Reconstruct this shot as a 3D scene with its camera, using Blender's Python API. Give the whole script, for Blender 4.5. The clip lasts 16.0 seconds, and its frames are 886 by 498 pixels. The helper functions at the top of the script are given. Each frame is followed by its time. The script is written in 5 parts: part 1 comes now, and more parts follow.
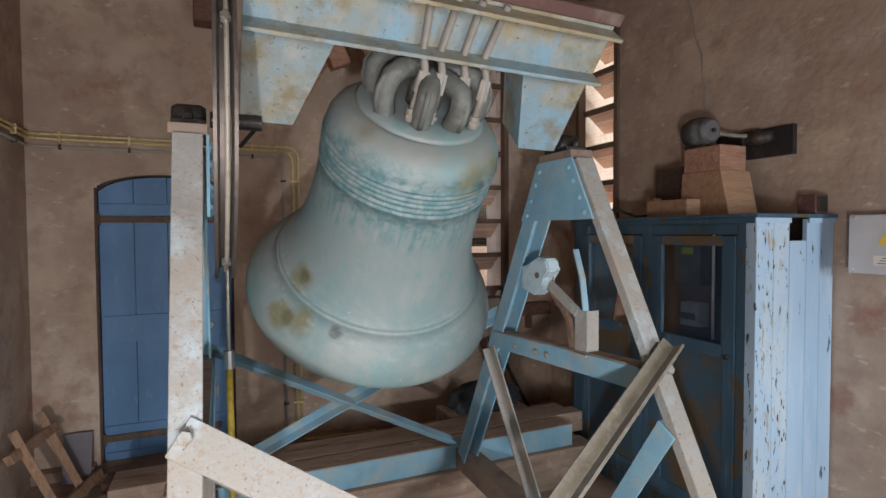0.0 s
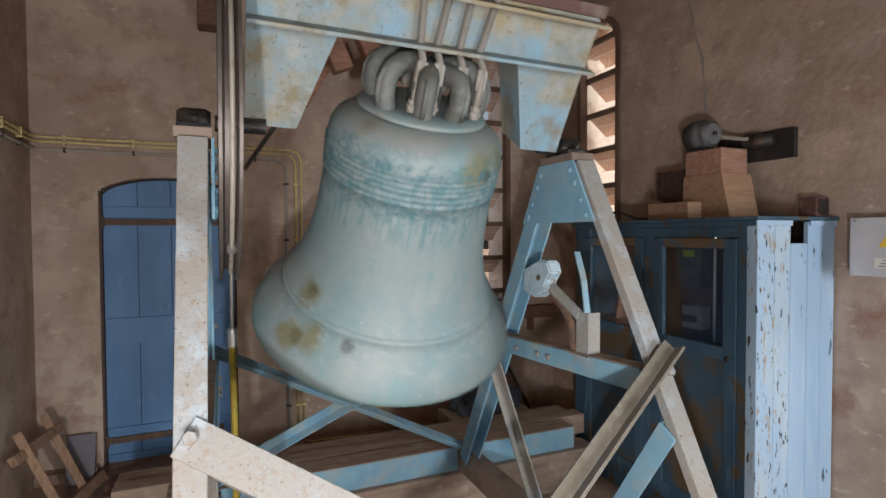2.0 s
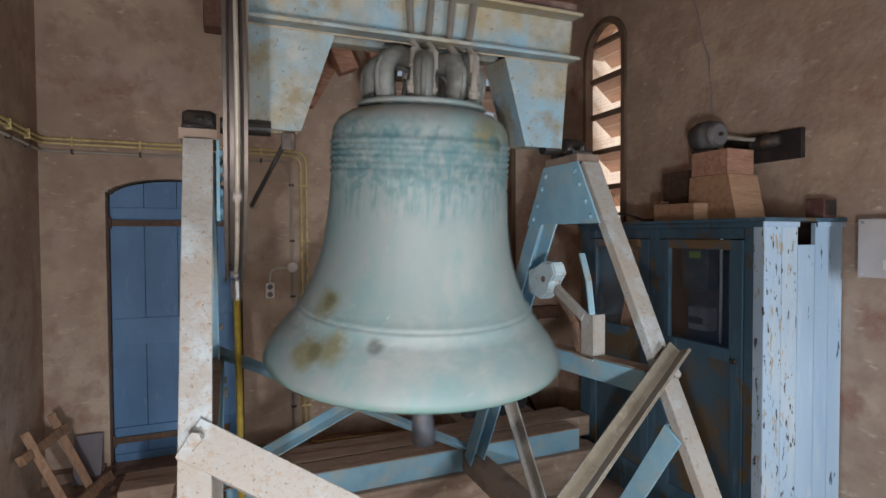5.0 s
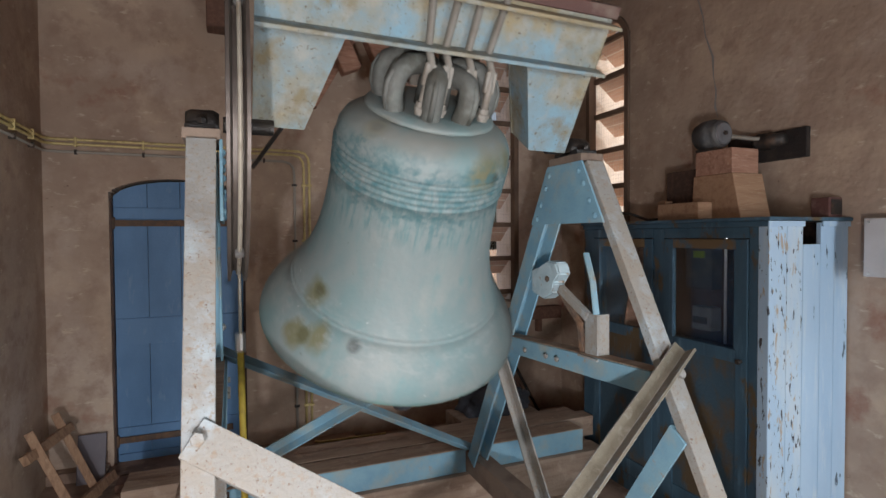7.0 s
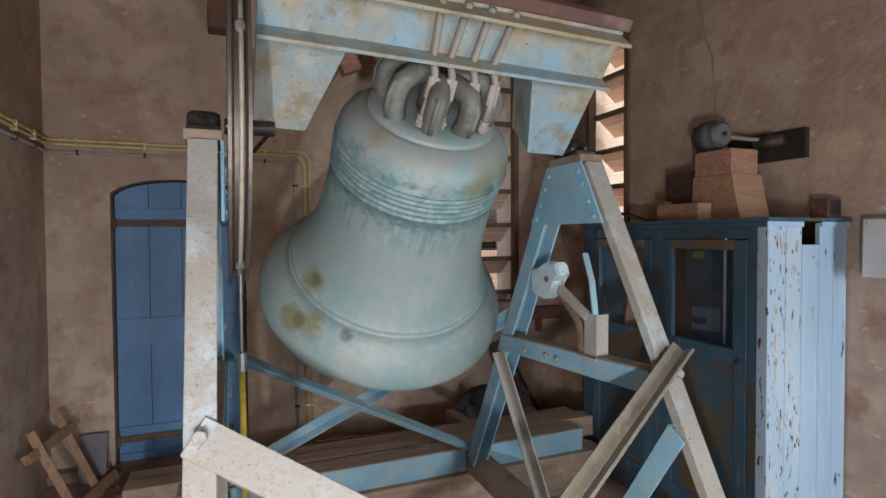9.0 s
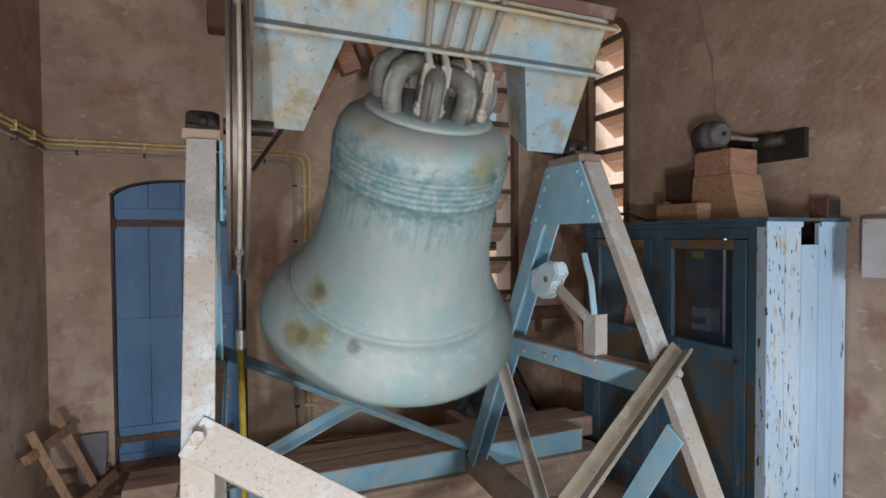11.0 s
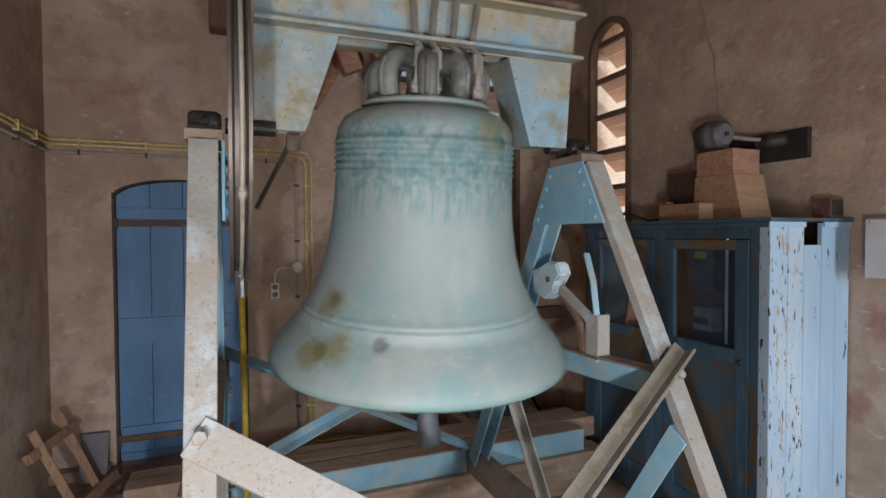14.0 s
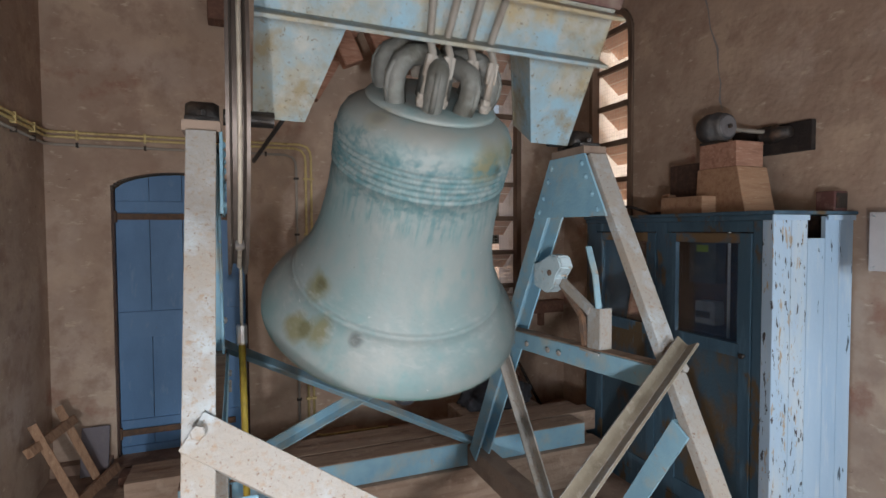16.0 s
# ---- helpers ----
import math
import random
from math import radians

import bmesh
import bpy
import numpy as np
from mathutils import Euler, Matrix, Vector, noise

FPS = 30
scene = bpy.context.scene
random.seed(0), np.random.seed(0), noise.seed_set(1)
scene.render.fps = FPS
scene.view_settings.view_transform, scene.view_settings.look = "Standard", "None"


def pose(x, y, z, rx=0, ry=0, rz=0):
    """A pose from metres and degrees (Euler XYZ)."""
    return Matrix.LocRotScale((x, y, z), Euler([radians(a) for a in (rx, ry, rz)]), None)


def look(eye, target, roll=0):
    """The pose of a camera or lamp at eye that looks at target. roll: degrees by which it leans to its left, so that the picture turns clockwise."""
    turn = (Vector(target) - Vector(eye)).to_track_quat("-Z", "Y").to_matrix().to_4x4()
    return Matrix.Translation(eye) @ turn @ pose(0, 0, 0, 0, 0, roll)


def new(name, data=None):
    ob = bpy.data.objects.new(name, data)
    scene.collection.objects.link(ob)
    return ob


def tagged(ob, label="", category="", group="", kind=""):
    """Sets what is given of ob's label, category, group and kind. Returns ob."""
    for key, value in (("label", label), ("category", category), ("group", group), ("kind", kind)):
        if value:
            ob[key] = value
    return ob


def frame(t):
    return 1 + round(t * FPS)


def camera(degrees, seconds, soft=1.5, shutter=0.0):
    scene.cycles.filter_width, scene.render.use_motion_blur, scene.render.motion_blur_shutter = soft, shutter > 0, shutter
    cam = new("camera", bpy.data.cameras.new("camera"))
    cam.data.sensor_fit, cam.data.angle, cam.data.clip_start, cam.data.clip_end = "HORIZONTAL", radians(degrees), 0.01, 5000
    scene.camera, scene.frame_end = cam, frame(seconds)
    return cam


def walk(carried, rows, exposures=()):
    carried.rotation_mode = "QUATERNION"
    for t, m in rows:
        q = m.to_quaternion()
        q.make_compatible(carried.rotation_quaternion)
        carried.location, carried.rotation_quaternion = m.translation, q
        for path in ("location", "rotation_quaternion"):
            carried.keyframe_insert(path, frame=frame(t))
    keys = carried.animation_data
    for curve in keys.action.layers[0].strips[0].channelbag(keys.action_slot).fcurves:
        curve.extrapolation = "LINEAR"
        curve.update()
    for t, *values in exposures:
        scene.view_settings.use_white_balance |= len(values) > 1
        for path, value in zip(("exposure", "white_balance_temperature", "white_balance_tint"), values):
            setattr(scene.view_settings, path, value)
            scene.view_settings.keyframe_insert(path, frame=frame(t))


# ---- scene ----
# the camera stands on a stand by the near wall and hardly stirs
PATH = [
    (0, 0.0045, 0.0151, 1.5994, 23.122, -1.914, -0.301), 
    (0.5, 0.0044, 0.0145, 1.6003, 23.109, -1.764, -0.284), 
    (1, 0.0033, 0.0131, 1.6001, 23.086, -1.687, -0.314), 
    (1.5, 0.0022, 0.0076, 1.5990, 22.990, -1.604, -0.295), 
    (2, -0.0014, 0.0039, 1.5979, 22.921, -1.602, -0.281), 
    (2.5, 0.0013, 0.0038, 1.5983, 22.777, -1.604, -0.290), 
    (3, 0.0010, 0.0035, 1.5995, 22.708, -1.595, -0.345), 
    (3.5, 0.0005, 0.0019, 1.6003, 22.604, -1.527, -0.325), 
    (4, 0.0021, 0.0023, 1.6009, 22.510, -1.524, -0.322), 
    (6.5, 0.0018, 0.0083, 1.6002, 22.106, -1.529, -0.267), 
    (7, 0.0016, 0.0105, 1.5997, 22.061, -1.533, -0.318), 
    (7.5, 0.0017, 0.0080, 1.5992, 22.041, -1.533, -0.294), 
    (8, -0.0003, 0.0049, 1.6001, 22.034, -1.488, -0.305), 
    (8.5, 0.0011, 0.0025, 1.6012, 22.031, -1.519, -0.289), 
    (9, -0.0000, 0.0000, 1.6000, 22.000, -1.500, -0.300), 
    (11.5, 0.0046, -0.0031, 1.5981, 21.971, -1.454, -0.292), 
    (12, -0.0016, -0.0054, 1.5983, 21.984, -1.448, -0.271), 
    (12.5, -0.0042, -0.0058, 1.5996, 21.976, -1.443, -0.261), 
    (13, -0.0022, -0.0065, 1.5994, 21.915, -1.442, -0.245), 
    (13.5, 0.0013, -0.0025, 1.6003, 21.901, -1.472, -0.239), 
    (14, 0.0024, 0.0024, 1.5995, 21.850, -1.489, -0.259), 
    (14.5, 0.0015, 0.0061, 1.6001, 21.872, -1.500, -0.263), 
    (15, 0.0036, 0.0081, 1.5992, 21.830, -1.491, -0.233), 
    (15.5, 0.0120, 0.0197, 1.5952, 21.749, -1.707, -0.276), 
    (16, 0.0082, 0.0182, 1.5972, 21.780, -2.176, -0.270), 
]
cam = camera(80.0, 16.0, shutter=0.6)
walk(cam, [(t, pose(x, y, z, 90 + pitch, 0, -yaw) @ pose(0, 0, 0, 0, 0, roll)) for t, x, y, z, yaw, pitch, roll in PATH],
     # the automatic exposure opens a little each time after the dark mouth of the bell has shown
     [(i / 4, 0.05 + 0.09 * math.cos(2 * math.pi * ((i / 4 - 1.139) / 2.248 - 0.2))) for i in range(65)])

# ---- light: overcast daylight from the louvred lancets and from unseen windows behind the camera ----
world = bpy.data.worlds.new("sky")
scene.world = world
world.use_nodes = True
wn = world.node_tree
sky = wn.nodes.new("ShaderNodeTexSky")
sky.sky_type, sky.sun_disc = "NISHITA", False
sky.sun_elevation, sky.sun_rotation = radians(45), radians(108)
sky.dust_density, sky.ozone_density, sky.air_density = 7.0, 0.4, 1.0
wn.nodes["Background"].inputs["Strength"].default_value = 0.15
wn.links.new(sky.outputs["Color"], wn.nodes["Background"].inputs["Color"])
sun = new("sun", bpy.data.lights.new("sun", "SUN"))
sun.data.energy, sun.data.angle, sun.data.color = 5.0, radians(0.6), (1.0, 0.93, 0.84)
sun.matrix_world = look((24, -8, 25), (0, 0, 0))


def area(name, eye, target, w, h, watts, color):
    lamp = new(name, bpy.data.lights.new(name, "AREA"))
    lamp.data.shape, lamp.data.size, lamp.data.size_y = "RECTANGLE", w, h
    lamp.data.energy, lamp.data.color = watts, color
    lamp.matrix_world = look(eye, target)
    return lamp


# daylight stand-ins in the two unseen near-wall windows, and the two unseen work lamps beside and behind the camera
area("window_daylight", (2.33, -1.36, 1.45), (-0.4, 2.4, -0.9), 0.85, 0.9, 72, (0.86, 0.93, 1.0))
# fill for the dark left side, set in an added window opening
area("window_daylight", (-0.45, -1.36, 1.40), (-1.4, 2.2, -1.0), 0.8, 0.9, 36, (0.92, 0.95, 1.0))
# unseen work lamps, placed where the hard shadows point back to
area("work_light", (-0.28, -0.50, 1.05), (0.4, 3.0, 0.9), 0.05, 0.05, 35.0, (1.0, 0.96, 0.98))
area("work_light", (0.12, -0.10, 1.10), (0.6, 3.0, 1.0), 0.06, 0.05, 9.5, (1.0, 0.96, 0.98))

# ---- materials ----
def material(name, base, rough=0.8, metal=0.0, tints=(), bump=0.3, bump_scale=60.0, coords="Object", spec=0.5):
    """tints: (colour, noise scale, low, high, stretch) laid over the base one after the other."""
    m = bpy.data.materials.new(name)
    m.use_nodes = True
    n, l = m.node_tree.nodes, m.node_tree.links
    bsdf = n["Principled BSDF"]
    tc = n.new("ShaderNodeTexCoord")
    col = n.new("ShaderNodeRGB")
    col.outputs[0].default_value = (*base, 1)
    out = col.outputs[0]
    for i, (tint, scale, low, high, stretch) in enumerate(tints):
        mp = n.new("ShaderNodeMapping")
        mp.inputs["Scale"].default_value = stretch
        mp.inputs["Location"].default_value = (i * 3.7, i * 1.3, i * 5.1)
        l.new(tc.outputs[coords], mp.inputs["Vector"])
        nz = n.new("ShaderNodeTexNoise")
        nz.inputs["Scale"].default_value, nz.inputs["Detail"].default_value, nz.inputs["Roughness"].default_value = scale, 6, 0.62
        l.new(mp.outputs[0], nz.inputs["Vector"])
        rp = n.new("ShaderNodeMapRange")
        rp.inputs["From Min"].default_value, rp.inputs["From Max"].default_value = low, high
        l.new(nz.outputs[0], rp.inputs["Value"])
        mx = n.new("ShaderNodeMix")
        mx.data_type = "RGBA"
        l.new(rp.outputs[0], mx.inputs["Factor"])
        l.new(out, mx.inputs[6])
        mx.inputs[7].default_value = (*tint, 1)
        out = mx.outputs[2]
    l.new(out, bsdf.inputs["Base Color"])
    bsdf.inputs["Roughness"].default_value, bsdf.inputs["Metallic"].default_value = rough, metal
    bsdf.inputs["Specular IOR Level"].default_value = spec
    if bump:
        nz = n.new("ShaderNodeTexNoise")
        nz.inputs["Scale"].default_value, nz.inputs["Detail"].default_value = bump_scale, 5
        l.new(tc.outputs[coords], nz.inputs["Vector"])
        bp = n.new("ShaderNodeBump")
        bp.inputs["Strength"].default_value, bp.inputs["Distance"].default_value = bump, 0.01
        l.new(nz.outputs[0], bp.inputs["Height"])
        l.new(bp.outputs[0], bsdf.inputs["Normal"])
    return m


ONE = (1, 1, 1)
PLASTER = material("plaster", (0.43, 0.335, 0.26), 0.93, tints=[((0.33, 0.245, 0.19), 1.3, 0.42, 0.66, ONE), ((0.50, 0.395, 0.30), 2.6, 0.48, 0.68, ONE), ((0.50, 0.415, 0.35), 0.9, 0.52, 0.66, ONE), ((0.345, 0.255, 0.20), 7, 0.50, 0.68, ONE), ((0.54, 0.45, 0.35), 10, 0.61, 0.70, (1, 1, 2.6)), ((0.27, 0.13, 0.095), 1.9, 0.60, 0.72, ONE), ((0.17, 0.11, 0.08), 24, 0.67, 0.76, (1, 1, 1.6))], bump=0.5, bump_scale=24, spec=0.2)
FLOORM = material("floor_dust", (0.33, 0.24, 0.185), 0.95, tints=[((0.16, 0.105, 0.08), 2.5, 0.4, 0.7, ONE), ((0.36, 0.27, 0.2), 14, 0.55, 0.75, ONE)], bump=0.6, bump_scale=40, spec=0.2)
TIMBER = material("old_timber", (0.38, 0.215, 0.15), 0.85, tints=[((0.24, 0.12, 0.082), 4, 0.4, 0.7, (1, 6, 6)), ((0.48, 0.31, 0.225), 9, 0.52, 0.75, (1, 8, 8))], bump=0.4, bump_scale=50, spec=0.25)
PALEWOOD = material("sawn_softwood", (0.38, 0.235, 0.145), 0.75, tints=[((0.27, 0.15, 0.09), 3, 0.42, 0.7, (1, 10, 10)), ((0.46, 0.32, 0.21), 8, 0.55, 0.75, (2, 20, 20))], bump=0.2, bump_scale=60, spec=0.3)
DARKWOOD = material("dark_wood", (0.055, 0.032, 0.024), 0.7, tints=[((0.11, 0.062, 0.042), 6, 0.45, 0.7, (1, 6, 6))], bump=0.3)
DOORBLUE = material("door_blue_paint", (0.125, 0.255, 0.45), 0.6, tints=[((0.09, 0.195, 0.36), 3, 0.42, 0.7, (1, 1, 0.5)), ((0.19, 0.31, 0.46), 16, 0.6, 0.76, (1, 1, 0.3)), ((0.2, 0.15, 0.11), 30, 0.7, 0.78, ONE)], bump=0.15, spec=0.35)
# cabinet front's blue, darkened to carry shade that the lamps don't cast there
SHADEDBLUE = material("cabinet_blue_shaded", (0.052, 0.112, 0.165), 0.5, tints=[((0.03, 0.066, 0.10), 4, 0.42, 0.66, (1, 1, 0.25)), ((0.11, 0.20, 0.27), 10, 0.55, 0.75, (2, 2, 0.3)), ((0.10, 0.07, 0.036), 6, 0.57, 0.63, (1.4, 1.4, 0.6))], bump=0.25, bump_scale=45)
STEELBLUE = material("blue_painted_steel", (0.19, 0.345, 0.43), 0.6, tints=[((0.135, 0.28, 0.385), 5, 0.42, 0.68, ONE), ((0.30, 0.33, 0.29), 7, 0.50, 0.72, ONE), ((0.30, 0.235, 0.155), 20, 0.62, 0.72, ONE)], bump=0.2, bump_scale=70)
STEELPALE = material("dusty_painted_steel", (0.25, 0.245, 0.228), 0.8, tints=[((0.25, 0.225, 0.19), 5, 0.45, 0.68, ONE), ((0.31, 0.36, 0.385), 7, 0.52, 0.70, ONE), ((0.24, 0.185, 0.135), 60, 0.54, 0.72, ONE), ((0.15, 0.10, 0.07), 110, 0.60, 0.70, ONE)], bump=0.3, bump_scale=80, spec=0.3)
YOKEM = material("yoke_paint", (0.20, 0.235, 0.23), 0.75, tints=[((0.19, 0.315, 0.39), 2.6, 0.43, 0.58, ONE), ((0.28, 0.235, 0.145), 3.0, 0.45, 0.60, ONE), ((0.29, 0.30, 0.275), 14, 0.5, 0.70, ONE), ((0.19, 0.16, 0.10), 9, 0.53, 0.70, ONE), ((0.12, 0.10, 0.065), 70, 0.60, 0.70, ONE)], bump=0.3, bump_scale=60, spec=0.3)
IRON = material("dark_iron", (0.05, 0.045, 0.042), 0.55, 0.6, tints=[((0.12, 0.075, 0.05), 18, 0.5, 0.7, ONE)], bump=0.3)
WHEELM = material("worn_wheel_steel", (0.10, 0.085, 0.075), 0.5, 0.6, tints=[((0.08, 0.06, 0.05), 8, 0.45, 0.7, ONE), ((0.18, 0.155, 0.13), 25, 0.6, 0.72, ONE)], bump=0.15)
BRASS = material("brass_tube", (0.60, 0.50, 0.23), 0.5, 0.3, tints=[((0.36, 0.27, 0.12), 20, 0.5, 0.7, ONE)], bump=0.05)
ZINC = material("bright_zinc", (0.65, 0.65, 0.64), 0.3, 0.9, bump=0.05)
CLAPPERM = material("clapper_iron", (0.072, 0.082, 0.10), 0.6, 0.25, tints=[((0.11, 0.12, 0.135), 7, 0.5, 0.7, ONE), ((0.2, 0.12, 0.08), 16, 0.62, 0.74, ONE)], bump=0.25, bump_scale=50)
GREYBOX = material("grey_enclosure", (0.52, 0.52, 0.53), 0.45, tints=[((0.44, 0.44, 0.45), 4, 0.4, 0.7, ONE)], bump=0.03)
PLASTIC = material("white_plastic", (0.66, 0.63, 0.57), 0.5, bump=0.0)
SLATE = material("grey_slate", (0.15, 0.14, 0.16), 0.7, tints=[((0.2, 0.19, 0.2), 6, 0.5, 0.7, ONE)], bump=0.15)
BLACK = material("black_cloth", (0.018, 0.019, 0.024), 0.9, tints=[((0.04, 0.04, 0.05), 20, 0.5, 0.7, ONE)], bump=0.6, bump_scale=30)
LOUVREM = material("louvre_slat_wood", (0.66, 0.49, 0.39), 0.85, tints=[((0.55, 0.38, 0.29), 5, 0.42, 0.7, (1, 8, 8))], bump=0.3)

WHITEWASH = material("whitewash", (0.85, 0.83, 0.79), 0.9, tints=[((0.62, 0.58, 0.5), 5, 0.5, 0.7, ONE)], bump=0.3)
GREYDARK = material("dull_grey_metal", (0.19, 0.19, 0.2), 0.5, 0.4, tints=[((0.12, 0.11, 0.11), 15, 0.5, 0.7, ONE)], bump=0.1)
BROWNBOX = material("brown_bakelite", (0.11, 0.05, 0.045), 0.5, tints=[((0.2, 0.13, 0.11), 14, 0.55, 0.72, ONE)], bump=0.1)
GREYTUBE = material("grey_tube", (0.33, 0.31, 0.27), 0.6, bump=0.05)
OLDPINE = material("old_pine", (0.33, 0.205, 0.125), 0.8, tints=[((0.2, 0.115, 0.07), 5, 0.42, 0.7, (8, 8, 1)), ((0.42, 0.29, 0.19), 16, 0.55, 0.75, (6, 6, 1))], bump=0.25)
DUSTWOOD = material("dusty_timber", (0.29, 0.215, 0.16), 0.92, tints=[((0.19, 0.125, 0.09), 4, 0.42, 0.7, (1, 6, 6)), ((0.37, 0.29, 0.225), 13, 0.55, 0.75, ONE)], bump=0.4)
CRACKM = material("crack_filler", (0.24, 0.235, 0.235), 0.9, tints=[((0.33, 0.28, 0.22), 20, 0.5, 0.7, ONE)], bump=0.4)
# panel blue darkened for the same shade; the brown wear is its own
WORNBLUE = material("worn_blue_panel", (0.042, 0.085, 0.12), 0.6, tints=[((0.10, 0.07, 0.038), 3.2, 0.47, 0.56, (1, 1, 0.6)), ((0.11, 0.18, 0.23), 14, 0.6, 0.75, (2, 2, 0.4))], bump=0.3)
OLIVESTEEL = material("olive_steel", (0.15, 0.135, 0.10), 0.9, tints=[((0.10, 0.085, 0.06), 8, 0.45, 0.7, ONE), ((0.21, 0.195, 0.16), 40, 0.55, 0.72, ONE)], bump=0.3)
OCHRE = material("ochre_stained_steel", (0.33, 0.27, 0.185), 0.8, tints=[((0.22, 0.17, 0.11), 9, 0.45, 0.7, ONE)], bump=0.3)
MOTORM = material("motor_casting", (0.065, 0.065, 0.068), 0.55, 0.2, tints=[((0.13, 0.12, 0.11), 12, 0.5, 0.7, ONE)], bump=0.2)
# softwood lightened so that the joist's dim underside looks lit
JOISTPALE = material("joist_underside_lightened", (0.66, 0.47, 0.33), 0.75, tints=[((0.52, 0.34, 0.22), 3, 0.42, 0.7, (10, 1, 10)), ((0.74, 0.57, 0.43), 8, 0.55, 0.75, (20, 2, 20))], bump=0.2, spec=0.3)
HAMMERM = material("pale_blue_hammer", (0.36, 0.46, 0.50), 0.6, tints=[((0.22, 0.33, 0.38), 14, 0.5, 0.7, ONE), ((0.24, 0.17, 0.11), 30, 0.6, 0.7, ONE)], bump=0.3)
BAREWOOD = material("bare_worn_wood", (0.17, 0.115, 0.06), 0.8, tints=[((0.08, 0.13, 0.17), 8, 0.52, 0.62, ONE)], bump=0.3)
LANCETWOOD = material("weathered_frame_wood", (0.17, 0.115, 0.08), 0.85, tints=[((0.09, 0.055, 0.04), 6, 0.45, 0.7, (1, 1, 0.3))], bump=0.4)
HOLEDARK = material("shaft_hole_black", (0.016, 0.012, 0.011), 0.8, tints=[((0.04, 0.028, 0.022), 8, 0.5, 0.7, ONE)], bump=0.3)
GREASE = material("greasy_iron", (0.022, 0.02, 0.019), 0.42, 0.3, tints=[((0.05, 0.04, 0.03), 18, 0.5, 0.7, ONE)], bump=0.6, bump_scale=45)
DUSTSTEEL = material("brown_dusty_steel", (0.20, 0.15, 0.115), 0.9, tints=[((0.12, 0.085, 0.065), 7, 0.45, 0.7, ONE)], bump=0.3)
REDLEAD = material("red_lead_steel", (0.10, 0.05, 0.042), 0.8, tints=[((0.17, 0.125, 0.10), 10, 0.5, 0.7, ONE)], bump=0.3)
STRAPM = material("grey_strap_steel", (0.27, 0.255, 0.225), 0.65, 0.3, tints=[((0.22, 0.19, 0.155), 12, 0.45, 0.7, ONE)], bump=0.2)
CANONM = material("grey_canon_bronze", (0.12, 0.125, 0.115), 0.65, 0.2, tints=[((0.085, 0.085, 0.072), 7, 0.45, 0.62, ONE), ((0.16, 0.175, 0.16), 16, 0.5, 0.7, ONE)], bump=0.4)
CABLEM = material("wire_cable", (0.5, 0.46, 0.38), 0.5, 0.5, tints=[((0.3, 0.25, 0.18), 30, 0.5, 0.7, ONE)], bump=0.2, bump_scale=300)
WORNM = material("polished_iron", (0.15, 0.115, 0.09), 0.42, 0.5, bump=0.1)
RUST = material("rusty_strap_iron", (0.12, 0.085, 0.065), 0.85, 0.2, tints=[((0.2, 0.12, 0.075), 20, 0.45, 0.65, ONE)], bump=0.5)
DARKTIMBER = material("dark_timber", (0.13, 0.07, 0.05), 0.85, tints=[((0.21, 0.115, 0.08), 6, 0.45, 0.7, (6, 1, 6))], bump=0.4)
PALEDUST = material("dusty_board", (0.34, 0.27, 0.2), 0.9, tints=[((0.22, 0.15, 0.11), 5, 0.45, 0.7, ONE)], bump=0.3)
ROPEY = material("yellow_rope_sleeve", (0.47, 0.35, 0.045), 0.6, tints=[((0.24, 0.17, 0.04), 14, 0.5, 0.7, ONE)], bump=0.3, bump_scale=200)
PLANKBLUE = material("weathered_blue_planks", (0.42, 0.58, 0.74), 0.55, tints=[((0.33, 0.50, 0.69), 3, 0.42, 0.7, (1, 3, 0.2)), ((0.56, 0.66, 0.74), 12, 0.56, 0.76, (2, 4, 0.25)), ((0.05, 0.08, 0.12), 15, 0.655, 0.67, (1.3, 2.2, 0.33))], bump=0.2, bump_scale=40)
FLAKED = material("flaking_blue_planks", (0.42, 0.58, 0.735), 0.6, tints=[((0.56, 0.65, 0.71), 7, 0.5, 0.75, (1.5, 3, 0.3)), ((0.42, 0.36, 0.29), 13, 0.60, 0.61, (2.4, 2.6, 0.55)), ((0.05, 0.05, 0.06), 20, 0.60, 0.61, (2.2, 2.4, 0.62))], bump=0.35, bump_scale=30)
GLASSM = material("old_glass", (0.9, 0.93, 0.93), 0.03, bump=0.0)
GLASSM.node_tree.nodes["Principled BSDF"].inputs["Transmission Weight"].default_value = 1.0
YELLOW = material("yellow_sign", (0.75, 0.48, 0.03), 0.5, bump=0)
LCD = material("green_display", (0.22, 0.30, 0.02), 0.4, bump=0)


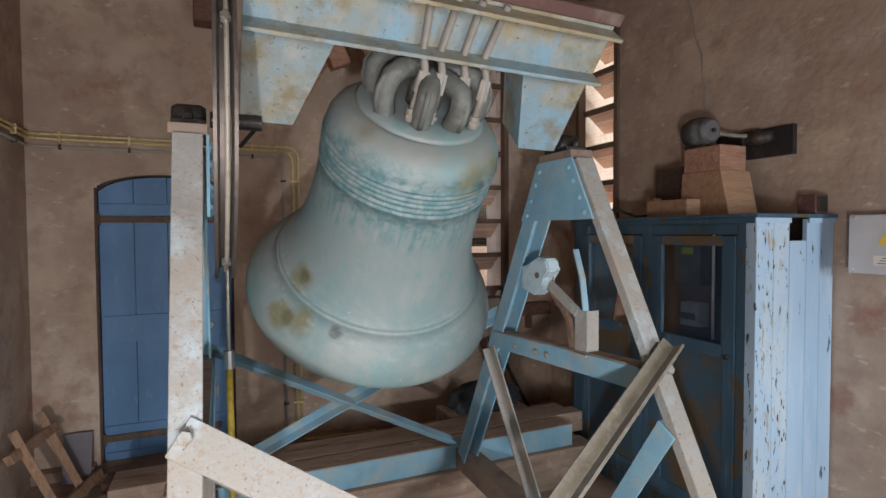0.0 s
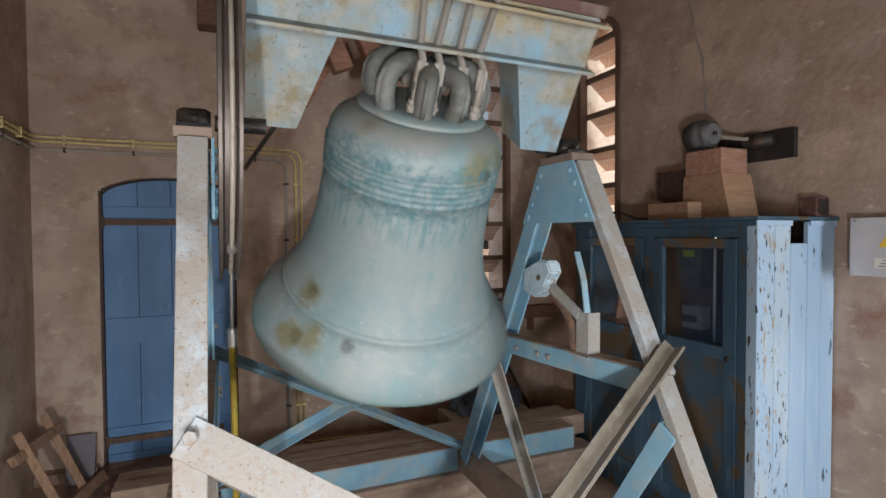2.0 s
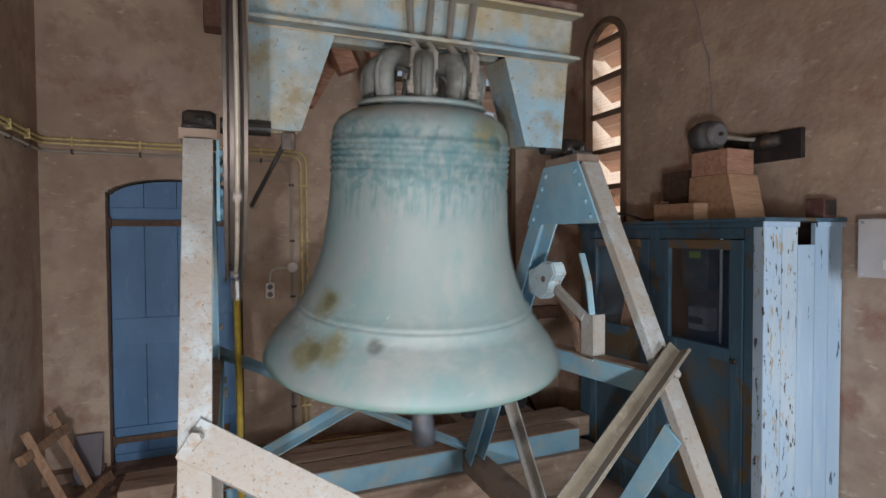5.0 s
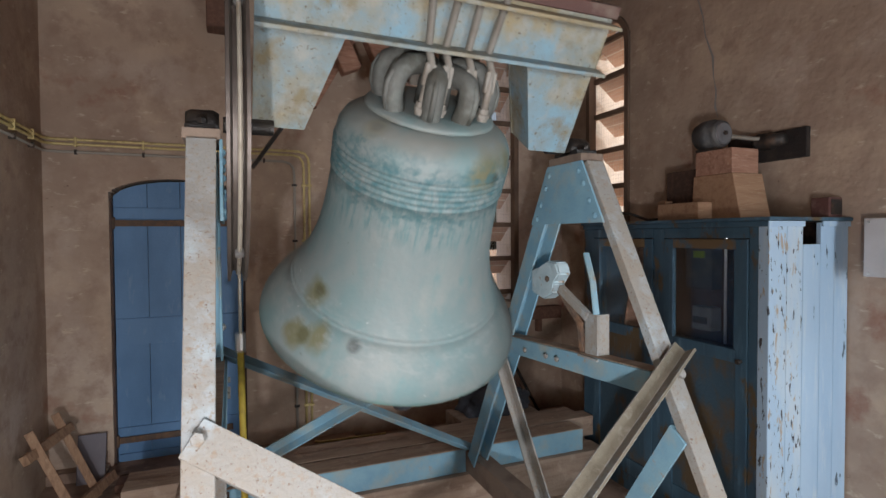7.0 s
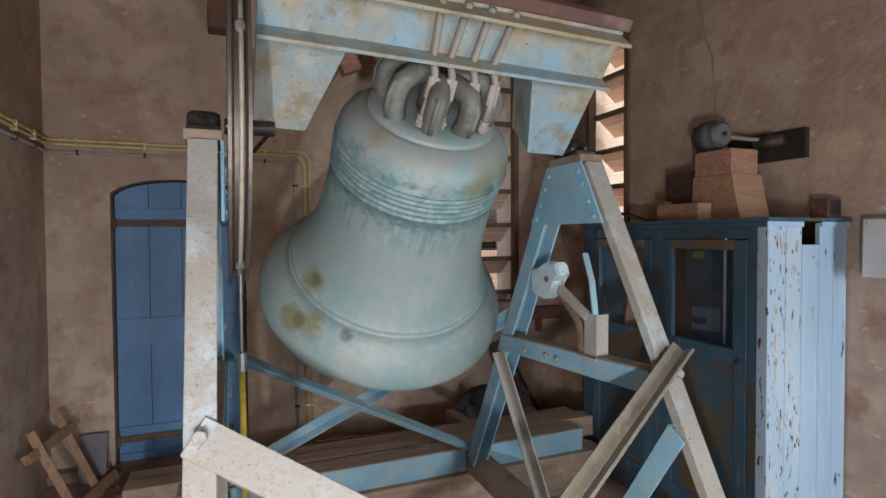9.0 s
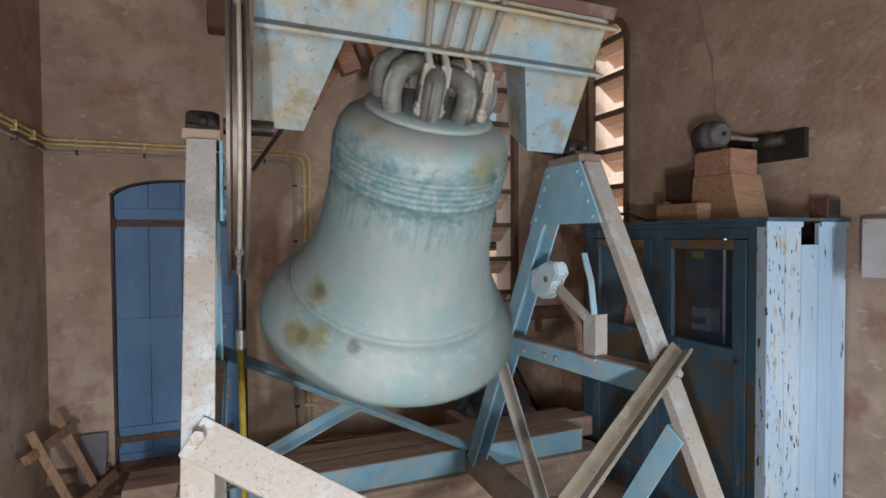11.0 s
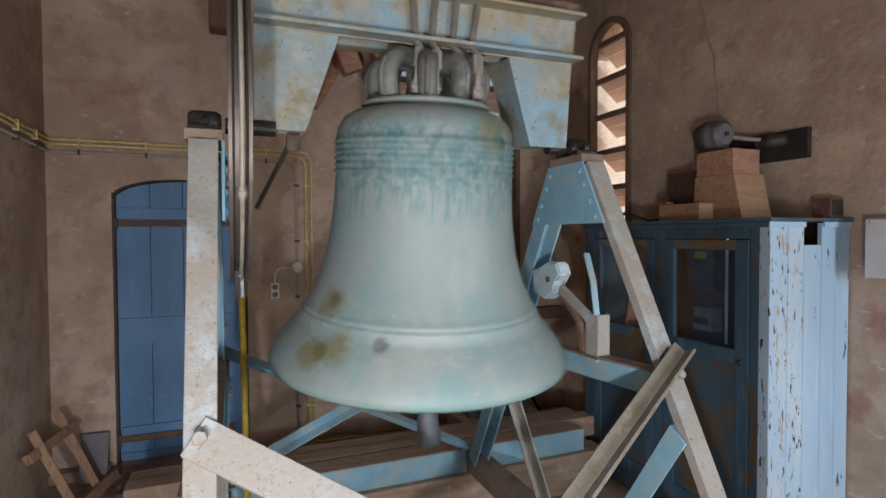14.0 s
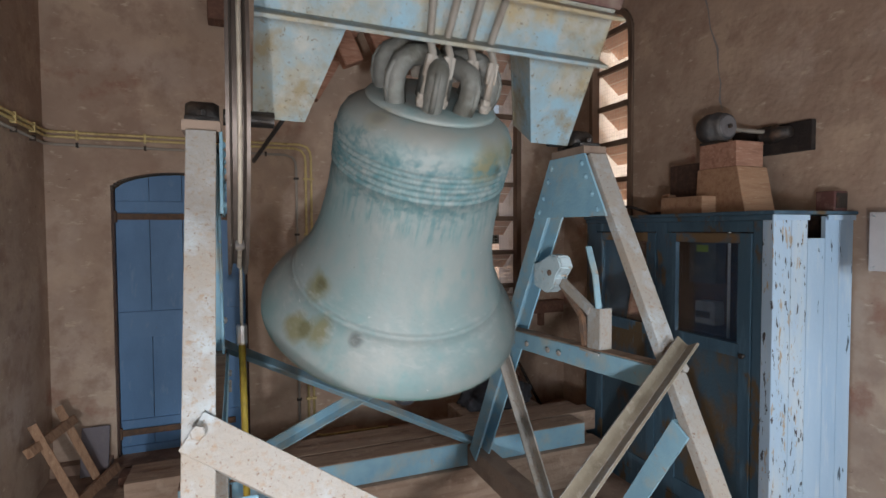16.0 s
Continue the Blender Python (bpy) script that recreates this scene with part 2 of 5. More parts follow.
def bell_material(name, base, tints, spots, grooves, streaks=(), patchy=False):
    """Bronze patina; spots: (x, y, z, radius, colour)."""
    m = material(name, base, 0.62, 0.12, tints, 0.22, 26)
    n, l = m.node_tree.nodes, m.node_tree.links
    bsdf = n["Principled BSDF"]
    out = bsdf.inputs["Base Color"].links[0].from_socket
    tc = n.new("ShaderNodeTexCoord")
    wob = n.new("ShaderNodeTexNoise")
    wob.inputs["Scale"].default_value, wob.inputs["Detail"].default_value = 11, 4
    l.new(tc.outputs["Object"], wob.inputs["Vector"])
    for x, y, z, r, colour in spots:
        d = n.new("ShaderNodeVectorMath")
        d.operation = "DISTANCE"
        l.new(tc.outputs["Object"], d.inputs[0])
        d.inputs[1].default_value = (x, y, z)
        ad = n.new("ShaderNodeMath")
        ad.operation = "MULTIPLY_ADD"
        l.new(wob.outputs[0], ad.inputs[0])
        ad.inputs[1].default_value = r * 1.5
        l.new(d.outputs["Value"], ad.inputs[2])
        rg = n.new("ShaderNodeMapRange")
        rg.inputs["From Min"].default_value, rg.inputs["From Max"].default_value = r * 1.85, r * 1.15
        rg.inputs["To Max"].default_value = 0.9
        l.new(ad.outputs[0], rg.inputs["Value"])
        mx = n.new("ShaderNodeMix")
        mx.data_type = "RGBA"
        l.new(rg.outputs[0], mx.inputs["Factor"])
        l.new(out, mx.inputs[6])
        mx.inputs[7].default_value = (*colour, 1)
        out = mx.outputs[2]
    # bands of other colour at given heights
    sep = n.new("ShaderNodeSeparateXYZ")
    l.new(tc.outputs["Object"], sep.inputs[0])
    for z, half, colour, most in grooves:
        sb = n.new("ShaderNodeMath")
        sb.operation = "SUBTRACT"
        l.new(sep.outputs["Z"], sb.inputs[0])
        sb.inputs[1].default_value = z
        ab = n.new("ShaderNodeMath")
        ab.operation = "ABSOLUTE"
        l.new(sb.outputs[0], ab.inputs[0])
        wz = n.new("ShaderNodeMath")
        wz.operation = "MULTIPLY_ADD"
        l.new(wob.outputs[0], wz.inputs[0])
        wz.inputs[1].default_value = half * 2.4
        l.new(ab.outputs[0], wz.inputs[2])
        rg = n.new("ShaderNodeMapRange")
        rg.inputs["From Min"].default_value, rg.inputs["From Max"].default_value = half * 2.3, half * 1.3
        rg.inputs["To Max"].default_value = most
        l.new(wz.outputs[0], rg.inputs["Value"])
        mx = n.new("ShaderNodeMix")
        mx.data_type = "RGBA"
        l.new(rg.outputs[0], mx.inputs["Factor"])
        l.new(out, mx.inputs[6])
        mx.inputs[7].default_value = (*colour, 1)
        out = mx.outputs[2]
    # streaks laid round or down the bell: (colour, turns, per metre of height, low, high, lowest, highest, most)
    at = n.new("ShaderNodeMath")
    at.operation = "ARCTAN2"
    l.new(sep.outputs["Y"], at.inputs[0])
    l.new(sep.outputs["X"], at.inputs[1])
    for i, (colour, round_scale, up_scale, low, high, z0, z1, most) in enumerate(streaks):
        mz = n.new("ShaderNodeMath")
        mz.operation = "MULTIPLY"
        l.new(sep.outputs["Z"], mz.inputs[0])
        mz.inputs[1].default_value = up_scale
        cv = n.new("ShaderNodeCombineXYZ")
        for socket, operation in ((0, "COSINE"), (1, "SINE")):
            tr = n.new("ShaderNodeMath")
            tr.operation = operation
            l.new(at.outputs[0], tr.inputs[0])
            ma = n.new("ShaderNodeMath")
            ma.operation = "MULTIPLY_ADD"
            l.new(tr.outputs[0], ma.inputs[0])
            ma.inputs[1].default_value, ma.inputs[2].default_value = round_scale, i * 4.3
            l.new(ma.outputs[0], cv.inputs[socket])
        l.new(mz.outputs[0], cv.inputs[2])
        nz = n.new("ShaderNodeTexNoise")
        nz.inputs["Scale"].default_value, nz.inputs["Detail"].default_value, nz.inputs["Roughness"].default_value = 1.0, 5, 0.6
        nz.inputs["Distortion"].default_value = 0.4
        l.new(cv.outputs[0], nz.inputs["Vector"])
        rg = n.new("ShaderNodeMapRange")
        rg.inputs["From Min"].default_value, rg.inputs["From Max"].default_value, rg.inputs["To Max"].default_value = low, high, most
        l.new(nz.outputs[0], rg.inputs["Value"])
        wz = n.new("ShaderNodeMath")
        wz.operation = "MULTIPLY_ADD"
        l.new(wob.outputs[0], wz.inputs[0])
        wz.inputs[1].default_value = 0.12
        l.new(sep.outputs["Z"], wz.inputs[2])
        fade = n.new("ShaderNodeMapRange")
        fade.inputs["From Min"].default_value, fade.inputs["From Max"].default_value = z0 + 0.06, z0 + 0.12
        l.new(wz.outputs[0], fade.inputs["Value"])
        fade2 = n.new("ShaderNodeMapRange")
        fade2.inputs["From Min"].default_value, fade2.inputs["From Max"].default_value = z1 + 0.10, z1 + 0.04
        l.new(wz.outputs[0], fade2.inputs["Value"])
        k = n.new("ShaderNodeMath")
        k.operation = "MULTIPLY"
        l.new(fade.outputs[0], k.inputs[0])
        l.new(fade2.outputs[0], k.inputs[1])
        k2 = n.new("ShaderNodeMath")
        k2.operation = "MULTIPLY"
        l.new(k.outputs[0], k2.inputs[0])
        l.new(rg.outputs[0], k2.inputs[1])
        if patchy:
            big = n.new("ShaderNodeTexNoise")
            big.inputs["Scale"].default_value, big.inputs["Detail"].default_value = 3.2 + i, 3
            l.new(tc.outputs["Object"], big.inputs["Vector"])
            pr = n.new("ShaderNodeMapRange")
            pr.inputs["From Min"].default_value, pr.inputs["From Max"].default_value, pr.inputs["To Min"].default_value = 0.44, 0.56, 0.12
            l.new(big.outputs[0], pr.inputs["Value"])
            k3 = n.new("ShaderNodeMath")
            k3.operation = "MULTIPLY"
            l.new(k2.outputs[0], k3.inputs[0])
            l.new(pr.outputs[0], k3.inputs[1])
            k2 = k3
        mx = n.new("ShaderNodeMix")
        mx.data_type = "RGBA"
        l.new(k2.outputs[0], mx.inputs["Factor"])
        l.new(out, mx.inputs[6])
        mx.inputs[7].default_value = (*colour, 1)
        out = mx.outputs[2]
    l.new(out, bsdf.inputs["Base Color"])
    return m


OLIVE, DARKSPOT = (0.15, 0.145, 0.075), (0.045, 0.05, 0.035)
BELLM = bell_material("bell_patina", (0.205, 0.25, 0.248), [((0.15, 0.24, 0.245), 3.2, 0.45, 0.64, (1, 1, 0.6)), ((0.265, 0.288, 0.275), 5, 0.5, 0.74, (1, 1, 0.5)), ((0.15, 0.25, 0.255), 15, 0.60, 0.72, (1, 1, 0.6)), ((0.40, 0.44, 0.42), 40, 0.69, 0.73, ONE), ((0.07, 0.09, 0.085), 55, 0.71, 0.75, ONE)],
    [(-0.209, -0.124, 0.083, 0.045, OLIVE), (-0.209, -0.128, 0.080, 0.024, DARKSPOT), (0.12, -0.265, 0.01, 0.085, OLIVE), (0.21, -0.20, 0.02, 0.07, OLIVE), (0.165, -0.255, -0.018, 0.028, DARKSPOT), (0.255, -0.16, 0.0, 0.03, DARKSPOT), (-0.348, -0.155, -0.524, 0.062, OLIVE), (-0.345, -0.165, -0.515, 0.034, (0.085, 0.085, 0.045)), (-0.429, -0.206, -0.663, 0.058, OLIVE), (-0.351, -0.276, -0.627, 0.055, OLIVE), (-0.40, -0.24, -0.645, 0.03, (0.10, 0.10, 0.05)), (-0.249, -0.356, -0.6135, 0.028, (0.085, 0.10, 0.10))],
    [(0.085, 0.045, (0.235, 0.235, 0.21), 0.65), (-0.765, 0.022, (0.12, 0.26, 0.225), 0.7)],
    [((0.045, 0.13, 0.15), 8, 40, 0.40, 0.64, -0.21, 0.02, 0.85), ((0.065, 0.17, 0.185), 15, 9, 0.45, 0.66, -0.29, -0.05, 0.7), ((0.14, 0.245, 0.25), 9, 4, 0.5, 0.70, -0.50, -0.18, 0.4), ((0.30, 0.33, 0.325), 10, 60, 0.5, 0.66, -0.70, -0.54, 0.4)])
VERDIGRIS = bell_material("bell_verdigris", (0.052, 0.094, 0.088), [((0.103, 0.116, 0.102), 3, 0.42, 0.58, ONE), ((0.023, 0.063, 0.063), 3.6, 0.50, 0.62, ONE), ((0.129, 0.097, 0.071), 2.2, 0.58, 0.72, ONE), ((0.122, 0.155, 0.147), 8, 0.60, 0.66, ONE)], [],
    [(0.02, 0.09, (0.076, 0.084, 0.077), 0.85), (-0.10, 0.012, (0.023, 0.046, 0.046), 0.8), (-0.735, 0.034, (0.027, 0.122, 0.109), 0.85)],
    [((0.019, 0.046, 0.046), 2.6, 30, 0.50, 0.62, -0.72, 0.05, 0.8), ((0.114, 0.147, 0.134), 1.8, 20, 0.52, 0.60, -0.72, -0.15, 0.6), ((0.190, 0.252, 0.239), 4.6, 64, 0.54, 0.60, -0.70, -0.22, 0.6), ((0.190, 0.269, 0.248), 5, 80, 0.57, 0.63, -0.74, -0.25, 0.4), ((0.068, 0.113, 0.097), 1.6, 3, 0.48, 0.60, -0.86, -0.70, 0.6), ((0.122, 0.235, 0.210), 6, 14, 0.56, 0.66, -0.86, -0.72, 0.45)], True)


# ---- building tools ----
def part(name, bm, mat, parent, label="", smooth=False):
    me = bpy.data.meshes.new(name)
    bmesh.ops.recalc_face_normals(bm, faces=bm.faces[:])
    bm.to_mesh(me)
    bm.free()
    if mat:
        me.materials.append(mat)
    if smooth:
        me.polygons.foreach_set("use_smooth", [True] * len(me.polygons))
    ob = new(name, me)
    if parent:
        ob.parent = parent
    if label:
        ob["label"] = label
    return ob


def thing(name, label, category, m=None, group="", kind=""):
    ob = new(name)
    ob.matrix_basis = m or Matrix()
    return tagged(ob, label, category, group, kind)


def single(name, bm, mat, label, category, m=None, group="", kind="", smooth=False):
    ob = part(name, bm, mat, None, smooth=smooth)
    ob.matrix_basis = m or Matrix()
    return tagged(ob, label, category, group, kind)


def box(lo, hi, bevel=0.0, m=None, bm=None):
    """A box between two corners, its edges rounded by bevel."""
    own = bmesh.new()
    c = [(a + b) / 2 for a, b in zip(lo, hi)]
    s = [abs(b - a) for a, b in zip(lo, hi)]
    bmesh.ops.create_cube(own, size=1, matrix=Matrix.Translation(c) @ Matrix.Diagonal((*s, 1)))
    if bevel:
        bmesh.ops.bevel(own, geom=own.edges[:], offset=bevel, segments=2, affect="EDGES", profile=0.7)
    if m:
        own.transform(m)
    return add(bm, own)


def add(bm, own):
    if bm is None:
        return own
    me = bpy.data.meshes.new("tmp")
    own.to_mesh(me)
    own.free()
    bm.from_mesh(me)
    bpy.data.meshes.remove(me)
    return bm


def along(p0, p1, up=(0, 0, 1)):
    """The pose whose z axis runs from p0 to p1 and whose y axis leans to up."""
    z = (Vector(p1) - Vector(p0)).normalized()
    x = Vector(up).cross(z).normalized()
    y = z.cross(x)
    m = Matrix((x, y, z)).transposed().to_4x4()
    m.translation = Vector(p0)
    return m


def prism(profile, p0, p1, up=(0, 0, 1), bevel=0.0, bm=None):
    """A closed profile of (x, y) drawn from p0 to p1; y is the side of up."""
    own = bmesh.new()
    d = (Vector(p1) - Vector(p0)).length
    a = [own.verts.new((x, y, 0)) for x, y in profile]
    b = [own.verts.new((x, y, d)) for x, y in profile]
    own.faces.new(a[::-1])
    own.faces.new(b)
    for i in range(len(a)):
        j = (i + 1) % len(a)
        own.faces.new((a[i], a[j], b[j], b[i]))
    if bevel:
        bmesh.ops.bevel(own, geom=own.edges[:], offset=bevel, segments=1, affect="EDGES")
    own.transform(along(p0, p1, up))
    return add(bm, own)


def rect(w, h):
    return [(-w / 2, -h / 2), (w / 2, -h / 2), (w / 2, h / 2), (-w / 2, h / 2)]


def angle_iron(w, h, t=0.009, sx=1, sy=1):
    """An L: one leg w wide along x at y = 0, the other h high at its x = 0 end."""
    p = [(0, 0), (w, 0), (w, t), (t, t), (t, h), (0, h)]
    p = [(x * sx, y * sy) for x, y in p]
    return p if sx * sy > 0 else p[::-1]


def lathe(profile, steps=48, bm=None, m=None):
    """Turns (radius, height) pairs about z."""
    own = bmesh.new()
    rings = []
    for r, z in profile:
        if r < 1e-5:
            rings.append([own.verts.new((0, 0, z))])
        else:
            rings.append([own.verts.new((r * math.cos(2 * math.pi * i / steps), r * math.sin(2 * math.pi * i / steps), z)) for i in range(steps)])
    for a, b in zip(rings, rings[1:]):
        for i in range(steps):
            j = (i + 1) % steps
            q = [a[i % len(a)], a[j % len(a)], b[j % len(b)], b[i % len(b)]]
            q = list(dict.fromkeys(q))
            if len(q) > 2:
                own.faces.new(q)
    if m:
        own.transform(m)
    return add(bm, own)


def rod(points, r, sides=10, bm=None):
    """A round bar through the points."""
    own = bmesh.new()
    pts = [Vector(p) for p in points]
    rings = []
    for i, p in enumerate(pts):
        d = (pts[min(i + 1, len(pts) - 1)] - pts[max(i - 1, 0)]).normalized()
        u = d.orthogonal().normalized() if i == 0 else (u - d * u.dot(d)).normalized()
        v = d.cross(u)
        rings.append([own.verts.new(p + r * (u * math.cos(2 * math.pi * k / sides) + v * math.sin(2 * math.pi * k / sides))) for k in range(sides)])
    for a, b in zip(rings, rings[1:]):
        for k in range(sides):
            own.faces.new((a[k], a[(k + 1) % sides], b[(k + 1) % sides], b[k]))
    own.faces.new(rings[0][::-1])
    own.faces.new(rings[-1])
    return add(bm, own)


def hexbolt(p, axis, r=0.014, h=0.012, bm=None):
    m = along(p, Vector(p) + Vector(axis), (0.3, 0.5, 0.81))
    own = lathe([(0, 0), (r, 0), (r, h * 0.8), (r * 0.85, h), (0, h)], 6)
    own.transform(m)
    return add(bm, own)

# ---- the tower room: inner faces x -1.11 to 2.87, y -1.35 to 4.15, floor 0 ----
X0, X1, Y0, Y1, ZC = -1.11, 2.87, -1.35, 4.15, 3.74
TH = 0.20


def pierced(lo, hi, axis, t0, t1, holes, bm=None):
    """A wall slab along 'x' or 'y' from lo to hi, between t0 and t1 of the other axis, floor to ceiling, with arched
    holes (a, b, sill, spring, rise)."""
    own = bmesh.new()
    cuts = sorted({lo, hi, *[v for h in holes for v in h[:2]]})
    def slab(a, b, z0, z1):
        if axis == "x":
            box((a, t0, z0), (b, t1, z1), 0, None, own)
        else:
            box((t0, a, z0), (t1, b, z1), 0, None, own)
    for a, b in zip(cuts, cuts[1:]):
        hit = [h for h in holes if h[0] <= a and b <= h[1]]
        if not hit:
            slab(a, b, -0.1, ZC + 0.3)
            continue
        _, _, sill, spring, rise = hit[0]
        if sill > -0.1:
            slab(a, b, -0.1, sill)
        n, mid, half = 44, (a + b) / 2, (b - a) / 2
        for i in range(n):
            c, d = a + (b - a) * i / n, a + (b - a) * (i + 1) / n
            u = min(abs(c - mid), abs(d - mid)) / half
            slab(c, d, spring + rise * math.sqrt(max(0, 1 - u * u)), ZC + 0.3)
    return own


DOOR = (-0.745, 0.11, 0.02, 1.86, 0.14)
LANCET_A = (1.22, 1.66, 1.0, 3.06, 0.25)
LANCET_B = (1.97, 2.40, 1.0, 3.03, 0.25)
LANCET_C = (3.25, 3.76, 1.3, 3.08, 0.27)
NEARWIN = (1.88, 2.78, 0.98, 1.88, 0.12)
# opening added only to let fill light reach the left side
ADDEDWIN = (-0.87, -0.03, 0.93, 1.83, 0.12)
def structure(name, bm, mat, label, category):
    return single(name, bm, mat, label, category, kind="structure")


structure("wall_north", pierced(X0 - TH, X1 + TH, "x", Y1, Y1 + TH, [DOOR, LANCET_A, LANCET_B]), PLASTER, "worn ochre plaster wall with a low blue door and louvred lancets", "wall")
structure("wall_east", pierced(Y0 - TH, Y1, "y", X1, X1 + TH, [LANCET_C]), PLASTER, "worn ochre plaster wall with a long crack and a lancet", "wall")
structure("wall_west", pierced(Y0 - TH, Y1, "y", X0 - TH, X0, []), PLASTER, "dim stained ochre plaster wall", "wall")
structure("wall_south", pierced(X0, X1, "x", Y0 - TH, Y0, [NEARWIN, ADDEDWIN]), PLASTER, "ochre plaster wall behind the camera with two unseen windows, one added", "wall")
structure("floor", box((X0 - TH, Y0 - TH, -0.25), (X1 + TH, Y1 + TH, 0.0)), FLOORM, "dusty brown boarded floor of the belfry", "floor")
structure("ceiling", box((X0 - TH, Y0 - TH, ZC), (X1 + TH, Y1 + TH, ZC + 0.2)), TIMBER, "reddish brown plank ceiling", "ceiling")
structure("ground", box((-300, -300, -8.2), (300, 300, -8.0)), FLOORM, "plain earth far below the tower", "ground")


def skirting():
    structure("baseboard", box((X0, Y1 - 0.10, 0.0), (DOOR[0] - 0.02, Y1, 0.07), 0.012), FLOORM, "low rough mortar ledge along the wall", "ledge")
    structure("threshold", box((DOOR[0] - 0.03, Y1 - 0.16, 0.0), (0.9, Y1 + 0.1, 0.035), 0.01), FLOORM, "worn stone threshold under the blue door", "threshold")


skirting()
# unseen box, added to keep sky light from leaking past the door planks
structure("door_light_block", box((-1.0, Y1 + 0.45, -0.1), (0.4, Y1 + 0.5, 2.4), 0, None, box((-1.0, Y1 + TH, -0.1), (-0.95, Y1 + 0.45, 2.4), 0, None, box((0.35, Y1 + TH, -0.1), (0.4, Y1 + 0.45, 2.4), 0, None, box((-1.0, Y1 + TH, 2.4), (0.4, Y1 + 0.5, 2.45), 0, None, box((-1.0, Y1 + TH, -0.15), (0.4, Y1 + 0.5, -0.1)))))), PLASTER, "unseen plaster box behind the blue door, added against light leaks", "landing")


def blue_door():
    x0, x1, z0, zs, rise = DOOR
    d = thing("door_1", "low arched ledged door of blue painted planks", "door", kind="structure")
    mid, half = (x0 + x1) / 2, (x1 - x0) / 2
    top = lambda x: zs + rise * math.sqrt(max(0.0, 1 - ((x - mid) / half) ** 2)) - 0.012
    n = 4
    for i in range(n):
        a, b = x0 + 0.012 + (x1 - x0 - 0.024) * i / n, x0 + 0.008 + (x1 - x0 - 0.024) * (i + 1) / n
        own = bmesh.new()
        xs = [a + (b - a) * k / 5 for k in range(6)]
        lo = [own.verts.new((x, Y1 + 0.085, z0 + 0.01)) for x in (a, b)]
        hi = [own.verts.new((x, Y1 + 0.085, top(x))) for x in xs]
        f = own.faces.new([lo[0], lo[1], *hi[::-1]])
        r = bmesh.ops.extrude_face_region(own, geom=[f])
        bmesh.ops.translate(own, verts=[v for v in r["geom"] if isinstance(v, bmesh.types.BMVert)], vec=(0, 0.03, 0))
        part("plank", own, DOORBLUE, d)
    for za, zb in ((1.722, 1.80), (0.845, 1.03), (0.215, 0.27), (0.025, 0.085)):
        part("ledge", box((x0 + 0.02, Y1 + 0.062, za), (x1 - 0.02, Y1 + 0.084, zb), 0.006), DOORBLUE, d)
    for z in (1.692, 0.185):
        h = part("strap_hinge", box((x0 + 0.01, Y1 + 0.052, z - 0.022), (x1 - 0.1, Y1 + 0.062, z + 0.022), 0.003), RUST, d, "rusty flat iron strap hinge")
        part("pintle", rod([(x0 + 0.012, Y1 + 0.05, z - 0.04), (x0 + 0.012, Y1 + 0.05, z + 0.04)], 0.014), RUST, h)
    fr = bmesh.new()
    box((x0 - 0.012, Y1 + 0.03, z0), (x0 + 0.012, Y1 + 0.085, zs), 0.003, None, fr)
    box((x1 - 0.012, Y1 + 0.03, z0), (x1 + 0.012, Y1 + 0.085, zs), 0.003, None, fr)
    part("door_frame", fr, DARKWOOD, d)


blue_door()


